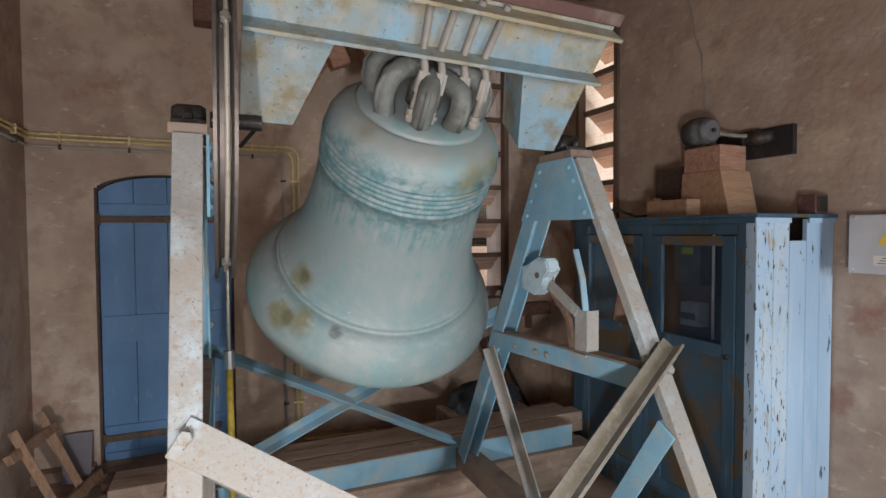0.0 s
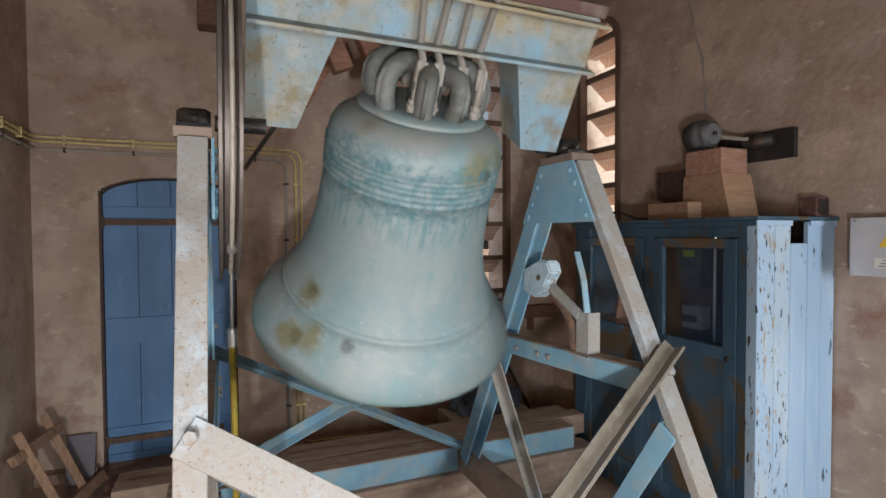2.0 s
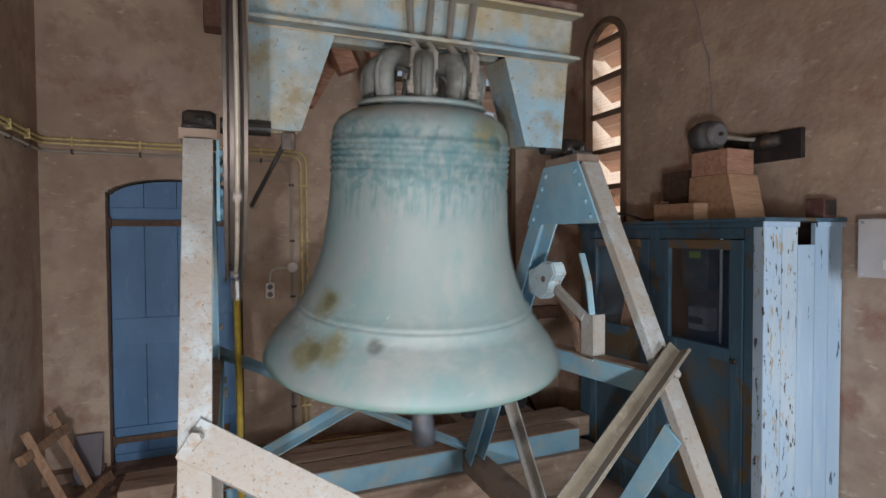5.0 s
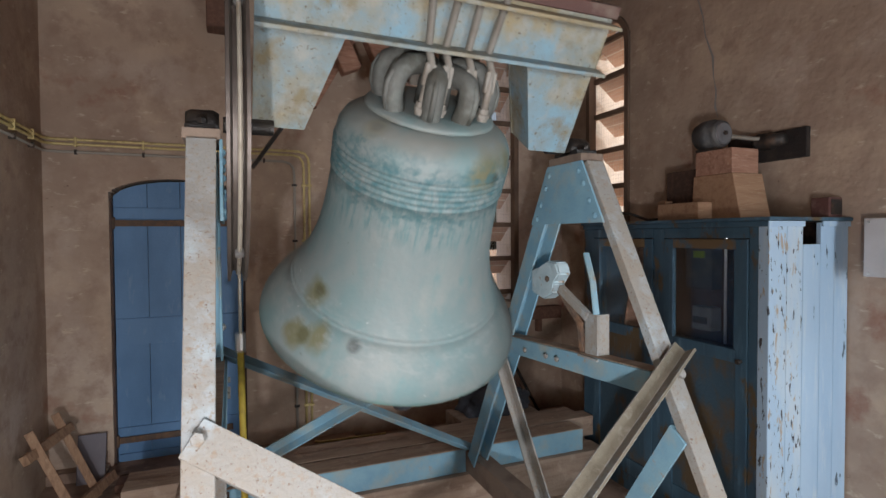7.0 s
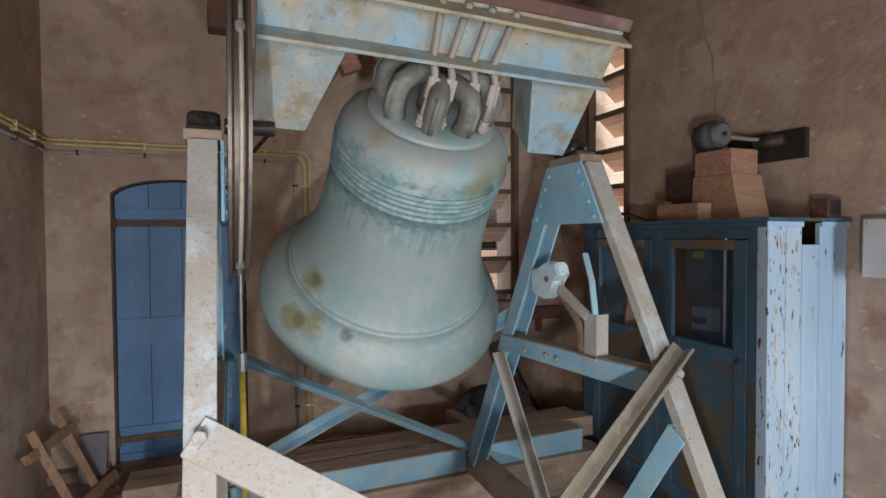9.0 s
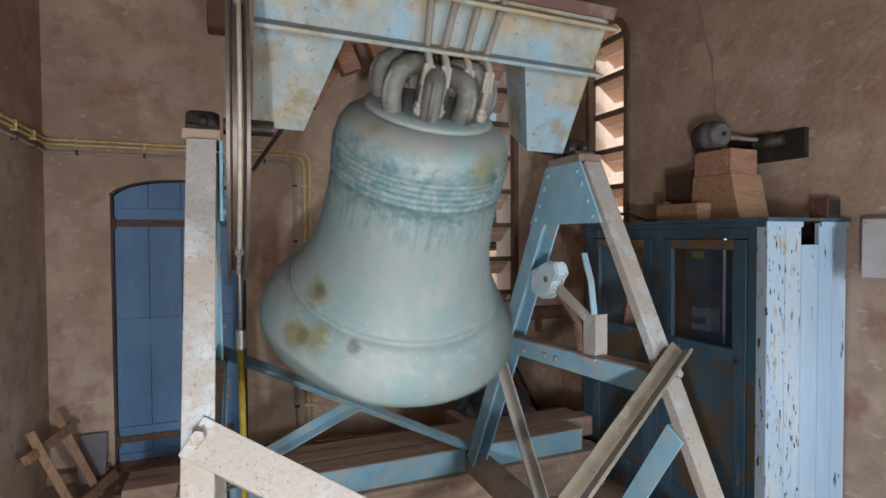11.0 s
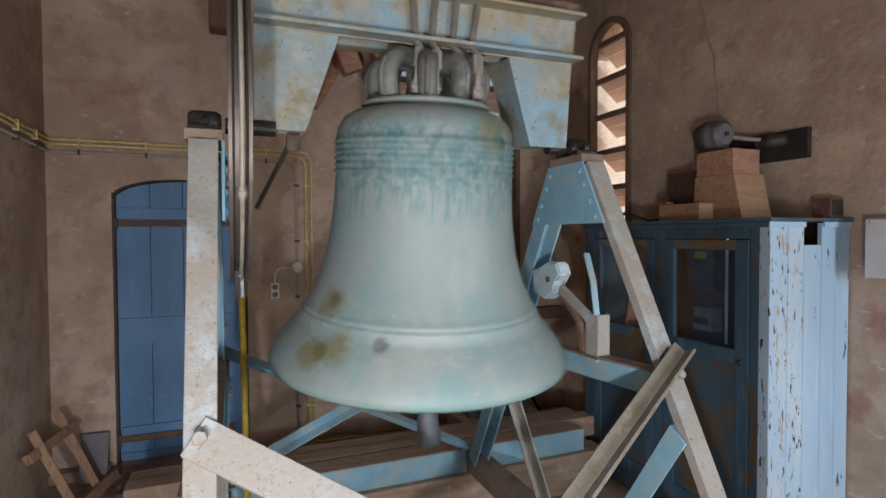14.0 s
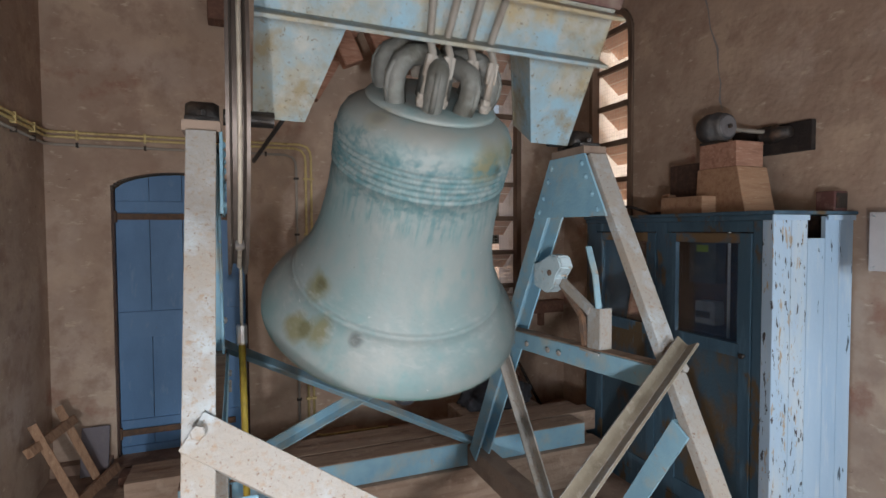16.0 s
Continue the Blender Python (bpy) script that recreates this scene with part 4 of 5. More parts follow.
def canons(parent):
    part("argent", lathe([(0, 0.10), (0.06, 0.10), (0.055, 0.2), (0.05, 0.255), (0, 0.26)], 16), CANONM, parent, "grey bronze crown stem", True)
    part("crown_step", lathe([(0, 0.1055), (0.215, 0.1), (0.222, 0.104), (0.212, 0.116), (0.17, 0.122), (0, 0.122)], 48), BELLM, parent, "raised crown disc", True)
    # six flattened loops: two pairs across, one pair along the yoke
    for a, out, top in ((205, 0.165, 0.262), (250, 0.150, 0.245), (292, 0.150, 0.245), (335, 0.165, 0.262), (25, 0.165, 0.262), (155, 0.165, 0.262)):
        c, s = math.cos(radians(a)), math.sin(radians(a))
        knee = out + 0.012
        pts = [(r * c, r * s, z) for r, z in ((out - 0.012, 0.09), (out, 0.125), (knee, 0.165), (knee, 0.205), (knee - 0.014, 0.238), (knee - 0.045, top - 0.004), (0.075, top), (0.03, top - 0.012))]
        loop = part("canon", rod(pts, 0.033, 12), CANONM, parent, "thick grey bronze suspension loop", True)
        part("canon_rib", rod([(p[0] + 0.03 * c, p[1] + 0.03 * s, p[2] + (0.024 if k > 4 else 0.0)) for k, p in enumerate(pts[1:6])], 0.010, 8), CANONM, loop, smooth=True)


def wheel(parent):
    """The rope wheel: a grooved steel rim on spokes, edge-on to the camera."""
    x, r, w = -0.611, 0.470, 0.026
    m = Matrix.Translation((x, 0, 0)) @ pose(0, 0, 0, 0, 0, -0.5) @ pose(0, 0, 0, 0, 90)
    pr = [(r - 0.045, -w), (r, -w), (r, -w + 0.008), (r - 0.033, -w + 0.014), (r - 0.033, w - 0.014), (r, w - 0.008), (r, w), (r - 0.045, w), (r - 0.045, -w)]
    wh = part("bell_wheel", lathe(pr, 72, None, m), WHEELM, parent, "worn grooved steel rope wheel")
    for i in range(4):
        a = math.pi * i / 4 + 0.2
        part("spoke", prism(rect(0.03, 0.014), (x, -0.42 * math.cos(a), -0.42 * math.sin(a)), (x, 0.42 * math.cos(a), 0.42 * math.sin(a)), (1, 0, 0)), WHEELM, wh)
    part("cable", lathe([(r - 0.024 + 0.006 * math.cos(t), 0.006 * math.sin(t) + 0.004) for t in [2 * math.pi * k / 8 for k in range(9)]], 72, None, m), CABLEM, wh, "grey wire cable lying in the groove", True)
    for a in (18, 62, 118, 205, 260, 312):
        c, s = math.cos(radians(a)), math.sin(radians(a))
        p = Vector((x, (r - 0.03) * c, (r - 0.03) * s))
        part("clip", hexbolt(p, (0, c, s), 0.013, 0.018), ZINC, wh)


def church_bell():
    b = thing("church_bell", "large bronze bell with grey-green patina on a blue yoke", "bell", REST)
    body = part("bell_body", lathe(ring_profile(), 96), BELLM, b, "grey-green patinated bronze with olive stains", True)
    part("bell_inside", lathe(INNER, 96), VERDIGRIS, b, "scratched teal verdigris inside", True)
    canons(b)
    before = set(b.children)
    yoke(b)
    for ob in set(b.children) - before:
        if not ob.name.startswith("gudgeon"):
            ob.matrix_basis = pose(0, 0.03, 0.03, 0, 0, -3.0)
    wheel(b)
    part("clapper_staple", prism(rect(0.03, 0.045), (-0.025, 0, 0.05), (-0.025, 0, -0.36), (1, 0, 0)), IRON, b, "iron clapper hanger")
    return b


HINGE = Vector((-0.025, 0, -0.35))


def clapper(parent):
    pr = [(0, 0.03), (0.026, 0.03), (0.026, -0.02), (0.021, -0.05), (0.021, -0.20), (0.024, -0.30), (0.030, -0.385), (0.040, -0.42), (0.056, -0.445), (0.064, -0.475), (0.065, -0.50), (0.060, -0.53), (0.046, -0.555), (0.035, -0.58), (0.036, -0.62), (0.042, -0.68), (0.041, -0.71), (0.034, -0.72), (0, -0.72)]
    c = part("clapper", lathe(pr, 24), CLAPPERM, parent, "dark forged iron clapper", True)
    part("shackle", box((-0.045, -0.03, -0.05), (0.045, 0.03, 0.045), 0.006), IRON, c)
    part("shackle_bolt", hexbolt((0, -0.030, 0.012), (0, -1, 0), 0.016, 0.012), ZINC, c)
    for s in (-1, 1):
        part("worn_patch", lathe([(0, 0.0675), (0.014, 0.066), (0.02, 0.061)], 12, None, Matrix.Translation((0, 0, -0.49)) @ pose(0, 0, 0, 90 * s)), WORNM, c, "polished worn striking spot")
    return c


bell = church_bell()
tongue = clapper(bell)


def bell_rope():
    """The rope runs up and down as the wheel turns; its place is that of the bell swung fully forward."""
    r = thing("bell_rope", "bell rope with a yellow sleeve hanging from the wheel", "rope")
    x, y = 0.042, YB + 0.45
    part("cable", rod([(x - 0.006, y, 2.42), (x - 0.005, y, 1.80)], 0.006, 8), CABLEM, r, "thin wire cable", True)
    part("thimble", rod([(x - 0.005, y, 1.78), (x - 0.006, y, 1.85)], 0.02, 10), ZINC, r)
    part("sleeve", rod([(x - 0.005, y, 1.78), (x, y, 1.4), (x + 0.004, y, 0.86)], 0.013, 10), ROPEY, r, "yellow rope sleeve", True)
    part("cord", rod([(x + 0.004, y, 0.86), (x + 0.010, y, 0.5), (x + 0.012, y, 0.02)], 0.013, 10), IRON, r, "dark cord", True)
    return r


rope = bell_rope()


def swing_angle(t):
    return 2.4 + 44.7 * math.cos(2 * math.pi * (t - 1.139) / 2.248)


def tongue_angle(t):
    return 2 + 14.5 * math.cos(2 * math.pi * (t - 1.139 + 0.15) / 2.248)


def motions():
    rows, beats, pulls = [], [], []
    for i in range(161):
        t = i / 10
        a, c = swing_angle(t), tongue_angle(t)
        rows.append((t, REST @ pose(0, 0, 0, -a)))
        beats.append((t, Matrix.Translation(HINGE) @ pose(0, 0, 0, 0, -1.8) @ pose(0, 0, 0, a - c)))
        pulls.append((t, pose(0, 0, 0.45 * radians(a - 47))))
    walk(bell, rows)
    walk(rope, pulls)
    walk(tongue, beats)


# ---- the clock cabinet and what stands on it ----
CX0, CX1, CY0, CY1, CZ = 2.29, 2.862, 1.69, 3.04, 1.675


def clock_cabinet():
    c = thing("clock_cabinet", "tall blue painted wooden cabinet with glazed doors, paint flaking", "cabinet")
    # end of upright boards; the third is cut short at the top
    edges = [CX0 + 0.03, 2.415, 2.527, 2.652, 2.757, CX1]
    for i, (a, b) in enumerate(zip(edges, edges[1:])):
        top = 1.545 if i == 2 else CZ - 0.025
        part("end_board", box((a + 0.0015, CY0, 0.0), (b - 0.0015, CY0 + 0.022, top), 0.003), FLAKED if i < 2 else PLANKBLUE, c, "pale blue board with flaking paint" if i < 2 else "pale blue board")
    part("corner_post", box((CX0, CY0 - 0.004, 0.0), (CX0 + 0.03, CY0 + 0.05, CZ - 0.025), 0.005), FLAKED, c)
    mould = part("cornice", box((CX0 - 0.022, CY0 - 0.022, CZ - 0.018), (CX1, CY1 + 0.01, CZ), 0.006), SHADEDBLUE, c, "moulded top board")
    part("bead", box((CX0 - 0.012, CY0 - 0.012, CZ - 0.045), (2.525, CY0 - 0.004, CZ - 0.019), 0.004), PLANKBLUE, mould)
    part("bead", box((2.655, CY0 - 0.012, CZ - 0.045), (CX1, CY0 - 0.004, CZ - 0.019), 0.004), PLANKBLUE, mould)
    part("bead", box((CX0 - 0.012, CY0 - 0.004, CZ - 0.045), (CX0, CY1, CZ - 0.019), 0.004), SHADEDBLUE, mould)
    part("back_panel", box((CX1 - 0.018, CY0 + 0.023, 0.0), (CX1 - 0.002, CY1, CZ - 0.02)), DARKWOOD, c)
    part("far_end", box((CX0 + 0.005, CY1 - 0.022, 0.0), (CX1 - 0.02, CY1, CZ - 0.02)), SHADEDBLUE, c)
    part("shelf", box((CX0 + 0.03, CY0 + 0.03, 0.93), (CX1 - 0.02, CY1 - 0.03, 0.95)), DARKWOOD, c)
    # face frame
    fx0, fx1 = CX0, CX0 + 0.028
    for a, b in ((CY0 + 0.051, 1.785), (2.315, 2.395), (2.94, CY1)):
        part("stile", box((fx0, a, 0.0), (fx1, b, CZ - 0.046), 0.003), SHADEDBLUE, c)
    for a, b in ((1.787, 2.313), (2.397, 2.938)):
        part("rail", box((fx0, a, 1.575), (fx1, b, CZ - 0.046), 0.003), SHADEDBLUE, c)
        part("plinth", box((fx0, a, 0.0), (fx1, b, 0.10), 0.003), SHADEDBLUE, c)
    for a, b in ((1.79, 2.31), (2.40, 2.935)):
        d = part("cabinet_door", box((fx0 - 0.006, a, 0.105), (fx1 - 0.004, a + 0.062, 1.57), 0.003), SHADEDBLUE, c, "glazed blue door with worn brown patches")
        part("door_stile", box((fx0 - 0.006, b - 0.062, 0.105), (fx1 - 0.004, b, 1.57), 0.003), SHADEDBLUE, d)
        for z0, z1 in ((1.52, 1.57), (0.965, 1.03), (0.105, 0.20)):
            part("door_rail", box((fx0 - 0.005, a + 0.063, z0), (fx1 - 0.005, b - 0.063, z1), 0.003), BAREWOOD if z0 > 1.5 else SHADEDBLUE, d)
        part("lower_panel", box((fx0 + 0.006, a + 0.055, 0.19), (fx0 + 0.016, b - 0.055, 0.975), 0.002), WORNBLUE, d, "blue panel worn to brown wood")
        g = part("pane", box((fx0 + 0.006, a + 0.058, 1.022), (fx0 + 0.010, b - 0.058, 1.528)), GLASSM, d, "dusty glass pane")
        g.visible_shadow = False
        part("glazing_bead", box((fx0 - 0.002, a + 0.063, 1.033), (fx0 + 0.005, a + 0.075, 1.517), 0.002), SHADEDBLUE, d)
        part("knob", lathe([(0, 0), (0.008, 0), (0.008, 0.012), (0.014, 0.018), (0.012, 0.028), (0, 0.03)], 12, None, Matrix.Translation((fx0 - 0.006, a + 0.03 if a < 2 else b - 0.03, 0.98)) @ pose(0, 0, 0, 0, -90)), IRON, d)
    return c


clock_cabinet()


def meters():
    m = thing("electric_meter", "dark grey meter with a lit green display inside the cabinet", "meter")
    part("case", box((2.60, 2.26, 1.27), (2.68, 2.45, 1.52), 0.008), MOTORM, m)
    part("display", box((2.594, 2.31, 1.455), (2.599, 2.39, 1.495)), LCD, m, "yellow-green display")
    k = thing("fuse_box", "small pale grey fuse box inside the cabinet", "fuse box")
    part("case", box((2.62, 2.28, 1.02), (2.70, 2.42, 1.16), 0.008), GREYDARK, k)
    part("window_bar", box((2.614, 2.31, 1.06), (2.619, 2.41, 1.10)), IRON, k)
    single("mounting_board", box((2.70, 2.20, 0.952), (2.72, 2.95, 1.6), 0.004), DARKWOOD, "dark wooden board carrying the meters", "board")
    single("cable_duct", rod([(2.66, 2.22, 0.96), (2.66, 2.22, 1.62)], 0.008), ZINC, "thin bright conduit inside the cabinet", "conduit")
    tagged(part("stored_board", prism(rect(0.14, 0.02), (2.50, 2.80, 0.952), (2.62, 2.82, 1.52), (0, -1, 0), 0.002), TIMBER, None), "brown planks stored behind the glass", "plank")


meters()


def clock_drive():
    d = thing("clock_motor", "dark grey geared motor on a wooden pedestal", "motor")
    z, x = 2.165, 2.60
    m = Matrix.Translation((x, 2.19, z)) @ pose(0, 0, 0, -90)
    part("motor_body", lathe([(0, 0), (0.05, 0), (0.072, 0.006), (0.078, 0.02), (0.078, 0.05), (0.088, 0.055), (0.088, 0.12), (0.078, 0.125), (0.076, 0.155), (0.06, 0.165), (0, 0.166)], 28, None, m), MOTORM, d, "grey cast motor housing", True)
    part("end_cap", lathe([(0, -0.004), (0.058, -0.004), (0.062, 0.004), (0, 0.004)], 24, None, m), GREYDARK, d)
    part("axle_boss", lathe([(0, -0.018), (0.012, -0.018), (0.012, 0), (0, 0)], 12, None, m), IRON, d)
    part("foot", box((x - 0.06, 2.2, 2.068), (x + 0.06, 2.33, 2.085), 0.003), IRON, d)
    part("drive_rod", rod([(x + 0.06, 2.19, 2.15), (x + 0.12, 2.12, 2.13), (2.78, 2.06, 2.12)], 0.012, 8), STRAPM, d, "thin drive rod")
    part("coupling", lathe([(0, 0), (0.045, 0), (0.05, 0.02), (0.04, 0.03), (0.05, 0.05), (0.04, 0.065), (0.05, 0.085), (0.038, 0.1), (0.03, 0.16), (0, 0.16)], 18, None, Matrix.Translation((2.79, 2.13, 2.11)) @ pose(0, 0, 0, 90)), IRON, d, "black ribbed coupling", True)
    p = thing("motor_pedestal", "stack of sawn wooden blocks under the motor", "pedestal")
    own = bmesh.new()
    q = [(2.02, 1.676), (2.35, 1.676), (2.335, 1.93), (2.075, 1.93)]
    a = [own.verts.new((2.53, y, z2)) for y, z2 in q]
    b = [own.verts.new((2.76, y, z2)) for y, z2 in q]
    own.faces.new(a)
    own.faces.new(b[::-1])
    for i in range(4):
        own.faces.new((a[i], b[i], b[(i + 1) % 4], a[(i + 1) % 4]))
    bmesh.ops.bevel(own, geom=own.edges[:], offset=0.004, segments=1, affect="EDGES")
    part("base_block", own, PALEWOOD, p, "pale tapering block")
    part("upper_block", box((2.535, 2.085, 1.931), (2.74, 2.325, 2.068), 0.004), TIMBER, p, "reddish block")
    part("sill_piece", box((2.42, 2.20, 1.676), (2.525, 2.50, 1.775), 0.005), PALEWOOD, p, "short sawn timber")
    single("dark_crate", box((2.63, 2.37, 1.676), (2.82, 2.64, 1.99), 0.008), DARKWOOD, "dark brown wooden box behind the motor", "box")
    single("wood_offcut", box((2.50, 2.52, 1.676), (2.56, 2.58, 1.80), 0.004), PALEWOOD, "small upright sawn offcut", "offcut")
    # flat near-black panel; its colour paints the shade inside the shaft hole
    single("shaft_hole_panel", box((2.835, 1.885, 2.005), (2.868, 2.36, 2.165), 0.004), HOLEDARK, "near-black panel standing in for the shaded shaft hole in the wall", "board")
    w = thing("junction_box", "small brown junction box on the cabinet top", "junction box")
    part("case", box((2.73, 1.70, 1.676), (2.83, 1.79, 1.775), 0.008), BROWNBOX, w)
    part("lid", box((2.74, 1.695, 1.69), (2.82, 1.699, 1.765), 0.002), IRON, w)
    single("loose_cable", rod([(2.33, 2.98, 1.70), (2.36, 2.86, 1.74), (2.40, 2.72, 1.73), (2.44, 2.60, 1.685), (2.52, 2.56, 1.69)], 0.009, 8), IRON, "black cable lying on the cabinet top", "cable", smooth=True)


clock_drive()


def enclosure():
    e = thing("control_box", "light grey electric control box on the wall", "electric box")
    part("case", box((2.755, 1.19, 1.40), (2.868, 1.545, 1.66), 0.008), GREYBOX, e)
    lid = part("lid", box((2.735, 1.185, 1.395), (2.754, 1.55, 1.665), 0.006), GREYBOX, e, "grey lid")
    own = bmesh.new()
    tri = [(1.43, 1.53), (1.36, 1.53), (1.395, 1.59)]
    a = [own.verts.new((2.732, y, z)) for y, z in tri]
    b = [own.verts.new((2.7345, y, z)) for y, z in tri]
    own.faces.new(a)
    own.faces.new(b[::-1])
    for i in range(3):
        own.faces.new((a[i], b[i], b[(i + 1) % 3], a[(i + 1) % 3]))
    part("warning_triangle", own, YELLOW, lid, "yellow warning triangle")
    lab = part("type_plate", box((2.7325, 1.35, 1.435), (2.7345, 1.445, 1.48)), PLASTIC, lid, "small white type plate")
    for k in range(3):
        part("text_bar", box((2.7315, 1.36, 1.443 + 0.012 * k), (2.7323, 1.43 - 0.01 * k, 1.447 + 0.012 * k)), SLATE, lab)
    for y in (1.205, 1.53):
        for z in (1.41, 1.65):
            part("screw", lathe([(0, 0.003), (0.007, 0.002), (0.008, 0)], 10, None, Matrix.Translation((2.735, y, z)) @ pose(0, 0, 0, 0, -90)), ZINC, lid)


enclosure()


def conduits():
    g = "brass conduits"
    zs = (2.235, 2.205, 2.155)
    xs = (0.575, 0.535, 0.465)
    for i, (z, x) in enumerate(zip(zs, xs)):
        y = Y1 - 0.018
        c = thing("conduit", "thin brass conduit clipped along two walls" if i < 2 else "thin grey conduit clipped along the wall", "conduit", group=g)
        r = 0.0095
        part("tube", rod([(X0 + 0.02, 1.9, z), (X0 + 0.02, Y1 - 0.07, z), (X0 + 0.034, Y1 - 0.034, z), (X0 + 0.07, y, z), (x - 0.08, y, z), (x - 0.03, y, z - 0.015), (x - 0.006, y, z - 0.05), (x, y, z - 0.1), (x, y, 1.2), (x, y, 0.04)], r, 8), BRASS if i < 2 else GREYTUBE, c, smooth=True)
        for k in range(5):
            xk = -0.92 + 0.39 * k
            if xk < x - 0.1:
                part("clip", box((xk - 0.007, Y1 - 0.032, z - 0.016), (xk + 0.007, Y1 - 0.001, z + 0.016), 0.003), BRASS if i < 2 else IRON, c)
        for k in range(5):
            zk = 1.98 - 0.42 * k
            part("clip", box((x - 0.018, Y1 - 0.032, zk - 0.008), (x + 0.018, Y1 - 0.001, zk + 0.008), 0.003), BRASS if i < 2 else IRON, c)
        for k in range(3):
            yk = 3.9 - 0.3 * k
            part("clip", box((X0 + 0.001, yk - 0.007, z - 0.016), (X0 + 0.033, yk + 0.007, z + 0.016), 0.003), BRASS if i < 2 else IRON, c)
    single("floor_conduit", rod([(0.58, Y1 - 0.12, 0.05), (0.62, Y1 - 0.14, 0.045), (1.12, Y1 - 0.16, 0.045)], 0.009, 8), BRASS, "thin brass conduit lying along the wall foot", "conduit", smooth=True)
    s = thing("wall_socket", "white wall socket fed by a short bent conduit", "socket")
    part("junction", lathe([(0, 0.035), (0.034, 0.035), (0.04, 0.028), (0.04, 0), (0, 0)], 20, None, Matrix.Translation((0.465, Y1 - 0.001, 1.36)) @ pose(0, 0, 0, 90)), PLASTIC, s)
    part("feed", rod([(0.43, Y1 - 0.018, 1.36), (0.36, Y1 - 0.018, 1.36), (0.32, Y1 - 0.018, 1.345), (0.303, Y1 - 0.018, 1.31), (0.30, Y1 - 0.018, 1.25)], 0.009, 8), PLASTIC, s, smooth=True)
    plate = part("socket_body", box((0.268, Y1 - 0.045, 1.135), (0.332, Y1 - 0.001, 1.25), 0.008), PLASTIC, s)
    for z in (1.165, 1.22):
        part("insert", lathe([(0, 0.002), (0.018, 0.002), (0.02, 0)], 14, None, Matrix.Translation((0.30, Y1 - 0.045, z)) @ pose(0, 0, 0, 90)), SLATE, plate)


conduits()


def corner_things():
    t = thing("wooden_trestle", "broken pale wooden trestle leaning in the corner", "trestle", Matrix.Translation((-0.045, 0, 0)))
    def stick(name, p, q, w, d, label=""):
        part(name, prism(rect(w, d), p, q, (0.3, -1, 0.2), 0.003), OLDPINE, t, label)
    stick("rail", (-0.74, 3.45, 0.0), (-1.0, 3.56, 0.515), 0.045, 0.03)
    stick("rail", (-0.72, 3.79, 0.0), (-0.955, 3.86, 0.52), 0.045, 0.03)
    stick("cross_piece", (-0.985, 3.44, 0.40), (-0.885, 3.90, 0.42), 0.055, 0.04)
    stick("cross_piece", (-0.80, 3.38, 0.07), (-0.66, 3.90, 0.08), 0.055, 0.04)
    single("slate_panel", prism(rect(0.16, 0.014), (-0.85, 3.99, 0.005), (-0.85, 4.075, 0.30), (0, -1, 0.3), 0.002), SLATE, "grey slate panel leaning against the wall", "panel")
    single("floor_plank", box((-0.75, 3.35, 0.001), (0.35, 3.52, 0.035), 0.004), OLDPINE, "pale plank lying on the floor", "plank")
    single("wall_foot_beam", box((-0.68, 3.78, 0.001), (0.5, 3.93, 0.05), 0.006), DARKTIMBER, "low dark timber lying before the door", "beam")
    # dusty timber deck carrying the ground beam, and the sleepers under it
    deck = thing("timber_deck", "thick dusty brown timbers beside the ground beam", "deck")
    part("plank", box((-0.5, 2.915, 0.24), (2.27, 3.036, 0.372), 0.008), DUSTWOOD, deck)
    part("plank", box((-0.5, 3.042, 0.24), (2.22, 3.16, 0.366), 0.008), DUSTWOOD, deck)
    for y0, y1, n in ((2.70, 3.20, 3), (0.46, 0.80, 2)):
        sleeper = thing("timber_sleeper", "thick dusty timber sleepers under the steel frame", "sleeper", group="timber sleepers")
        for k in range(n):
            a, b = y0 + (y1 - y0) * k / n, y0 + (y1 - y0) * (k + 1) / n
            part("baulk", box((-0.6 + 0.01 * k, a + 0.003, 0.001), (2.2 - 0.015 * k, b - 0.003, 0.239 - 0.003 * (k % 2)), 0.01), DUSTWOOD, sleeper)
    own = bmesh.new()
    bmesh.ops.create_icosphere(own, subdivisions=4, radius=1)
    for v in own.verts:
        n = noise.noise(v.co * 2.1) * 0.28 + noise.noise(v.co * 5.3) * 0.12
        v.co = Vector((v.co.x * 0.26, v.co.y * 0.15, max(v.co.z, -0.6) * 0.13)) * (1 + n)
    single("tarpaulin", own, BLACK, "crumpled black tarpaulin on a timber block", "tarpaulin", Matrix.Translation((1.74, 3.33, 0.41)), smooth=True)
    single("timber_chock", box((1.42, 3.18, 0.001), (2.02, 3.48, 0.35), 0.01), DUSTWOOD, "rough timber block under the tarpaulin", "block")
    # a chain heap and rubble on the floor in the frame
    own = bmesh.new()
    rnd = random.Random(4)
    for i in range(260):
        x, y = rnd.uniform(-0.2, 2.2), rnd.uniform(1.0, 2.68)
        s = rnd.uniform(0.004, 0.016)
        box((-s, -s * 0.7, 0), (s, s * 0.7, s), 0, Matrix.Translation((x, y, 0.0)) @ pose(0, 0, 0, rnd.uniform(-20, 20), 0, rnd.uniform(0, 180)), own)
    single("rubble", own, FLOORM, "crumbs of mortar and dust on the floor", "rubble", kind="stuff")
    own = bmesh.new()
    pts = [(1.52 + 0.07 * math.sin(k * 0.9), 2.35 - 0.035 * k, 0.03 + 0.01 * (k % 2)) for k in range(16)]
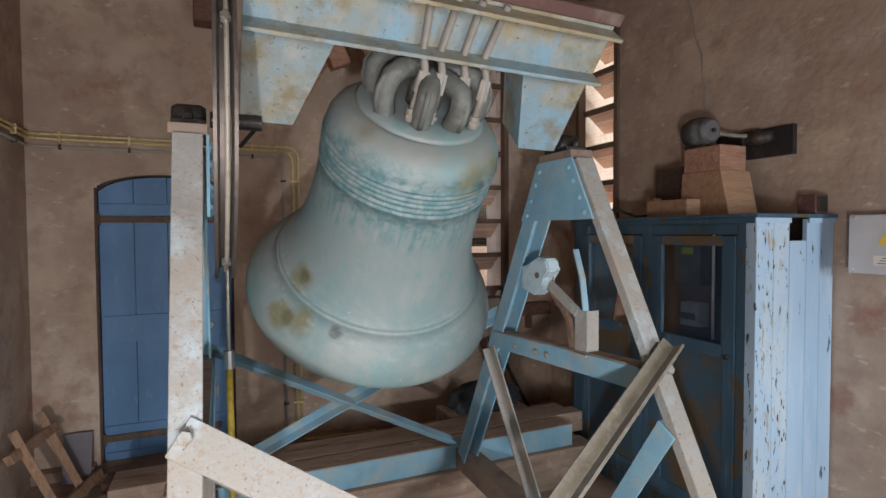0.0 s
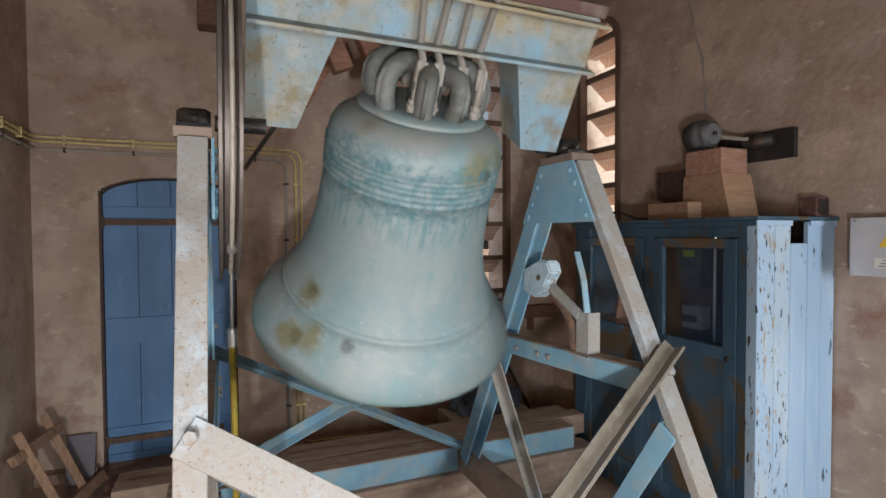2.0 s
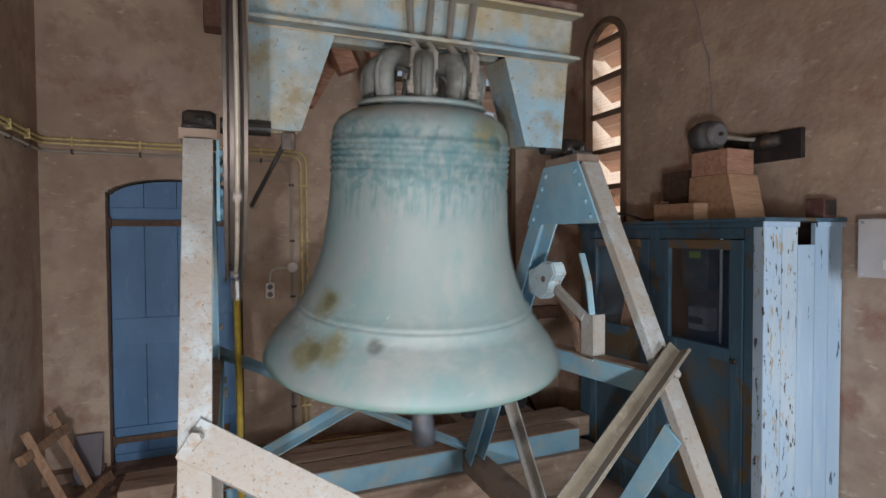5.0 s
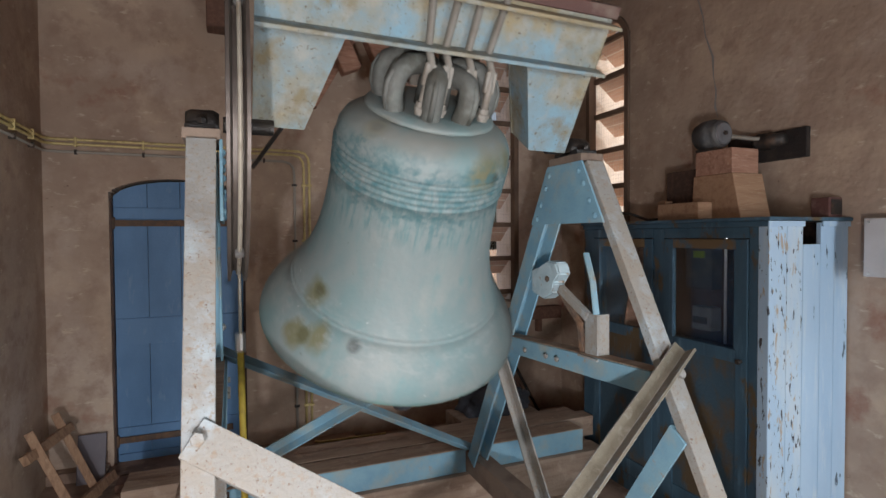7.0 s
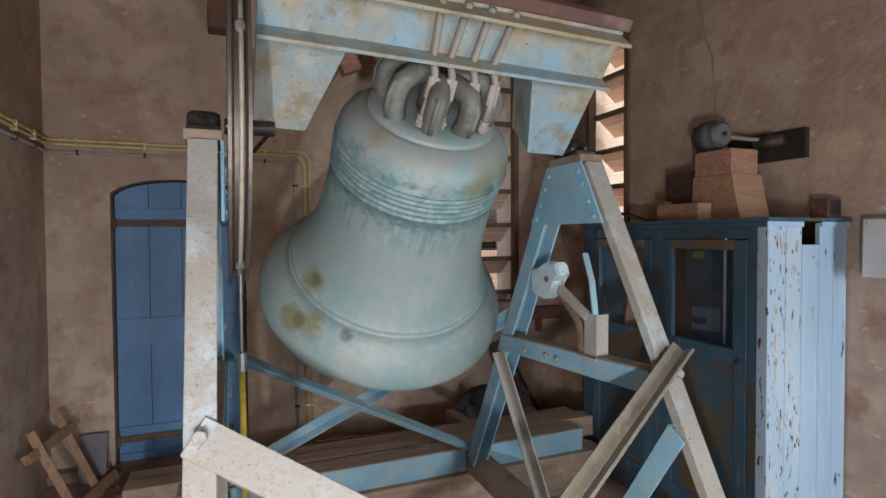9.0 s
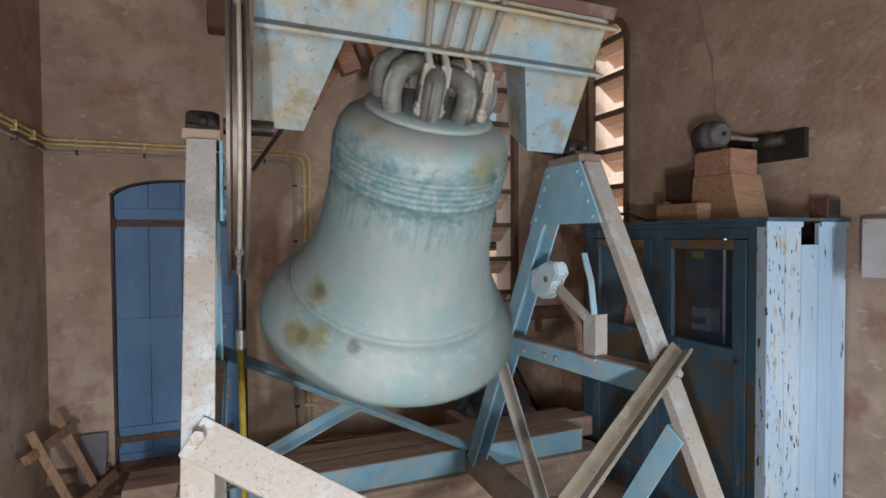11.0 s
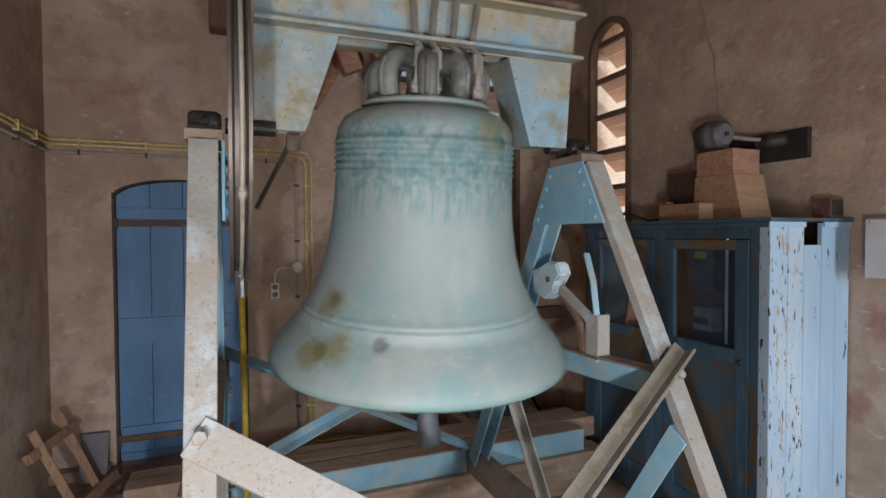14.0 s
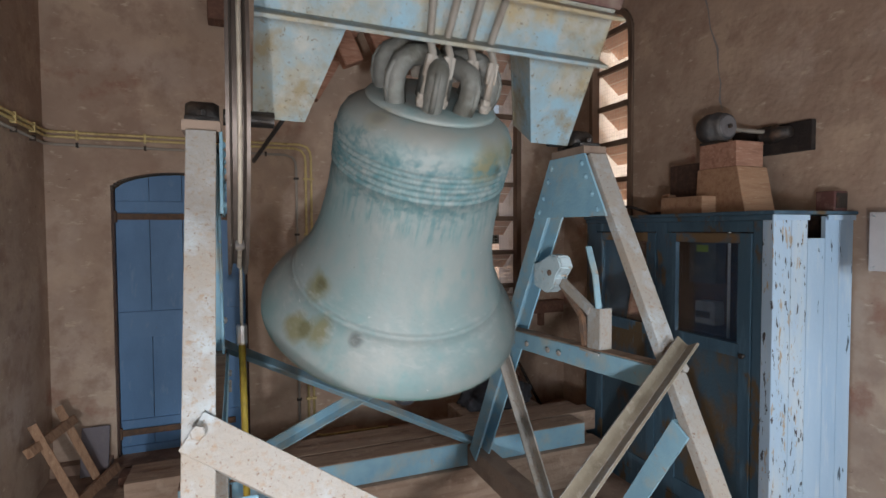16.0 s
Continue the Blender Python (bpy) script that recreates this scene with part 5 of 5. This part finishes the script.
    for k, p in enumerate(pts):
        lathe([(0.014 + 0.004 * math.cos(u), 0.004 * math.sin(u)) for u in [2 * math.pi * j / 6 for j in range(7)]], 10, own, Matrix.Translation(p) @ pose(0, 0, 0, 90 * (k % 2), 20, 40 * k))
    single("rusty_chain", own, RUST, "rusty iron chain lying on the floor", "chain")


corner_things()


def stored_timber():
    """Odd boards left standing in the far corner behind the frame."""
    single("leaning_board", prism(rect(0.11, 0.028), (2.34, 3.74, 0.0), (2.12, 4.09, 0.66), (1, 0.3, 0), 0.004), DARKTIMBER, "brown board leaning against the wall", "board")
    single("iron_bar", rod([(2.42, 3.72, 0.012), (2.21, 4.10, 0.68)], 0.013, 8), IRON, "thin black iron bar leaning on the wall", "bar", smooth=True)
    shelf = thing("wall_shelf", "short dark wooden shelf on the wall", "shelf")
    part("shelf_board", box((2.42, Y1 - 0.10, 0.84), (2.80, Y1 - 0.002, 0.95), 0.006), DARKTIMBER, shelf)
    part("shelf_bracket", box((2.58, Y1 - 0.06, 0.72), (2.62, Y1 - 0.002, 0.839), 0.004), DARKTIMBER, shelf)


stored_timber()


def wall_crack():
    pts = [(2.66, 3.34), (2.63, 3.16), (2.575, 3.0), (2.56, 2.87), (2.50, 2.72), (2.495, 2.6), (2.475, 2.5), (2.48, 2.40), (2.46, 2.33)]
    own = bmesh.new()
    a = [own.verts.new((X1 - 0.003, y - 0.006 - 0.003 * math.sin(i * 2.1), z)) for i, (y, z) in enumerate(pts)]
    b = [own.verts.new((X1 - 0.003, y + 0.006 + 0.004 * math.sin(i * 3.7), z)) for i, (y, z) in enumerate(pts)]
    for i in range(len(pts) - 1):
        own.faces.new((a[i], a[i + 1], b[i + 1], b[i]))
    single("wall_crack", own, CRACKM, "bluish filled crack running down the plaster", "crack", kind="structure")


wall_crack()


def near_window(number, hole):
    a, b, sill, spring, rise = hole
    w = thing("window_%d" % number, "plain unseen wooden window behind the camera", "window", kind="structure")
    f = bmesh.new()
    for x in (a + 0.02, b - 0.02):
        box((x - 0.02, Y0 - 0.12, sill), (x + 0.02, Y0 - 0.06, spring + 0.05), 0.003, None, f)
    for z in (sill + 0.02, 1.4):
        box((a + 0.04, Y0 - 0.12, z - 0.02), (b - 0.04, Y0 - 0.06, z + 0.02), 0.003, None, f)
    part("window_frame", f, DARKWOOD, w)
    part("window_sill", box((a, Y0 - 0.06, sill - 0.03), (b, Y0 + 0.06, sill - 0.001), 0.006), PALEDUST, w)


near_window(4, NEARWIN)
# added with the left fill lamp; no such window is known
near_window(5, ADDEDWIN)


def unseen_work_lamp(x, y, z):
    """An added, unseen lamp head on a three-legged stand, its glass at (x, y, z)."""
    w = thing("unseen_work_lamp", "unseen black work lamp on a three-legged stand, added for its light", "work lamp", group="work lamps")
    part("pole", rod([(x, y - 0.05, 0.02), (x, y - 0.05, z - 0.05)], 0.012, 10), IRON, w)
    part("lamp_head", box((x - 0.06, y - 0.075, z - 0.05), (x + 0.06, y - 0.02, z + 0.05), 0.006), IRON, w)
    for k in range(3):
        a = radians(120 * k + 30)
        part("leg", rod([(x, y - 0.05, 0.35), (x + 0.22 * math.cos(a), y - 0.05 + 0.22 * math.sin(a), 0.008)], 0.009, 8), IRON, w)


unseen_work_lamp(-0.28, -0.50, 1.05)
unseen_work_lamp(0.12, -0.10, 1.10)


motions()
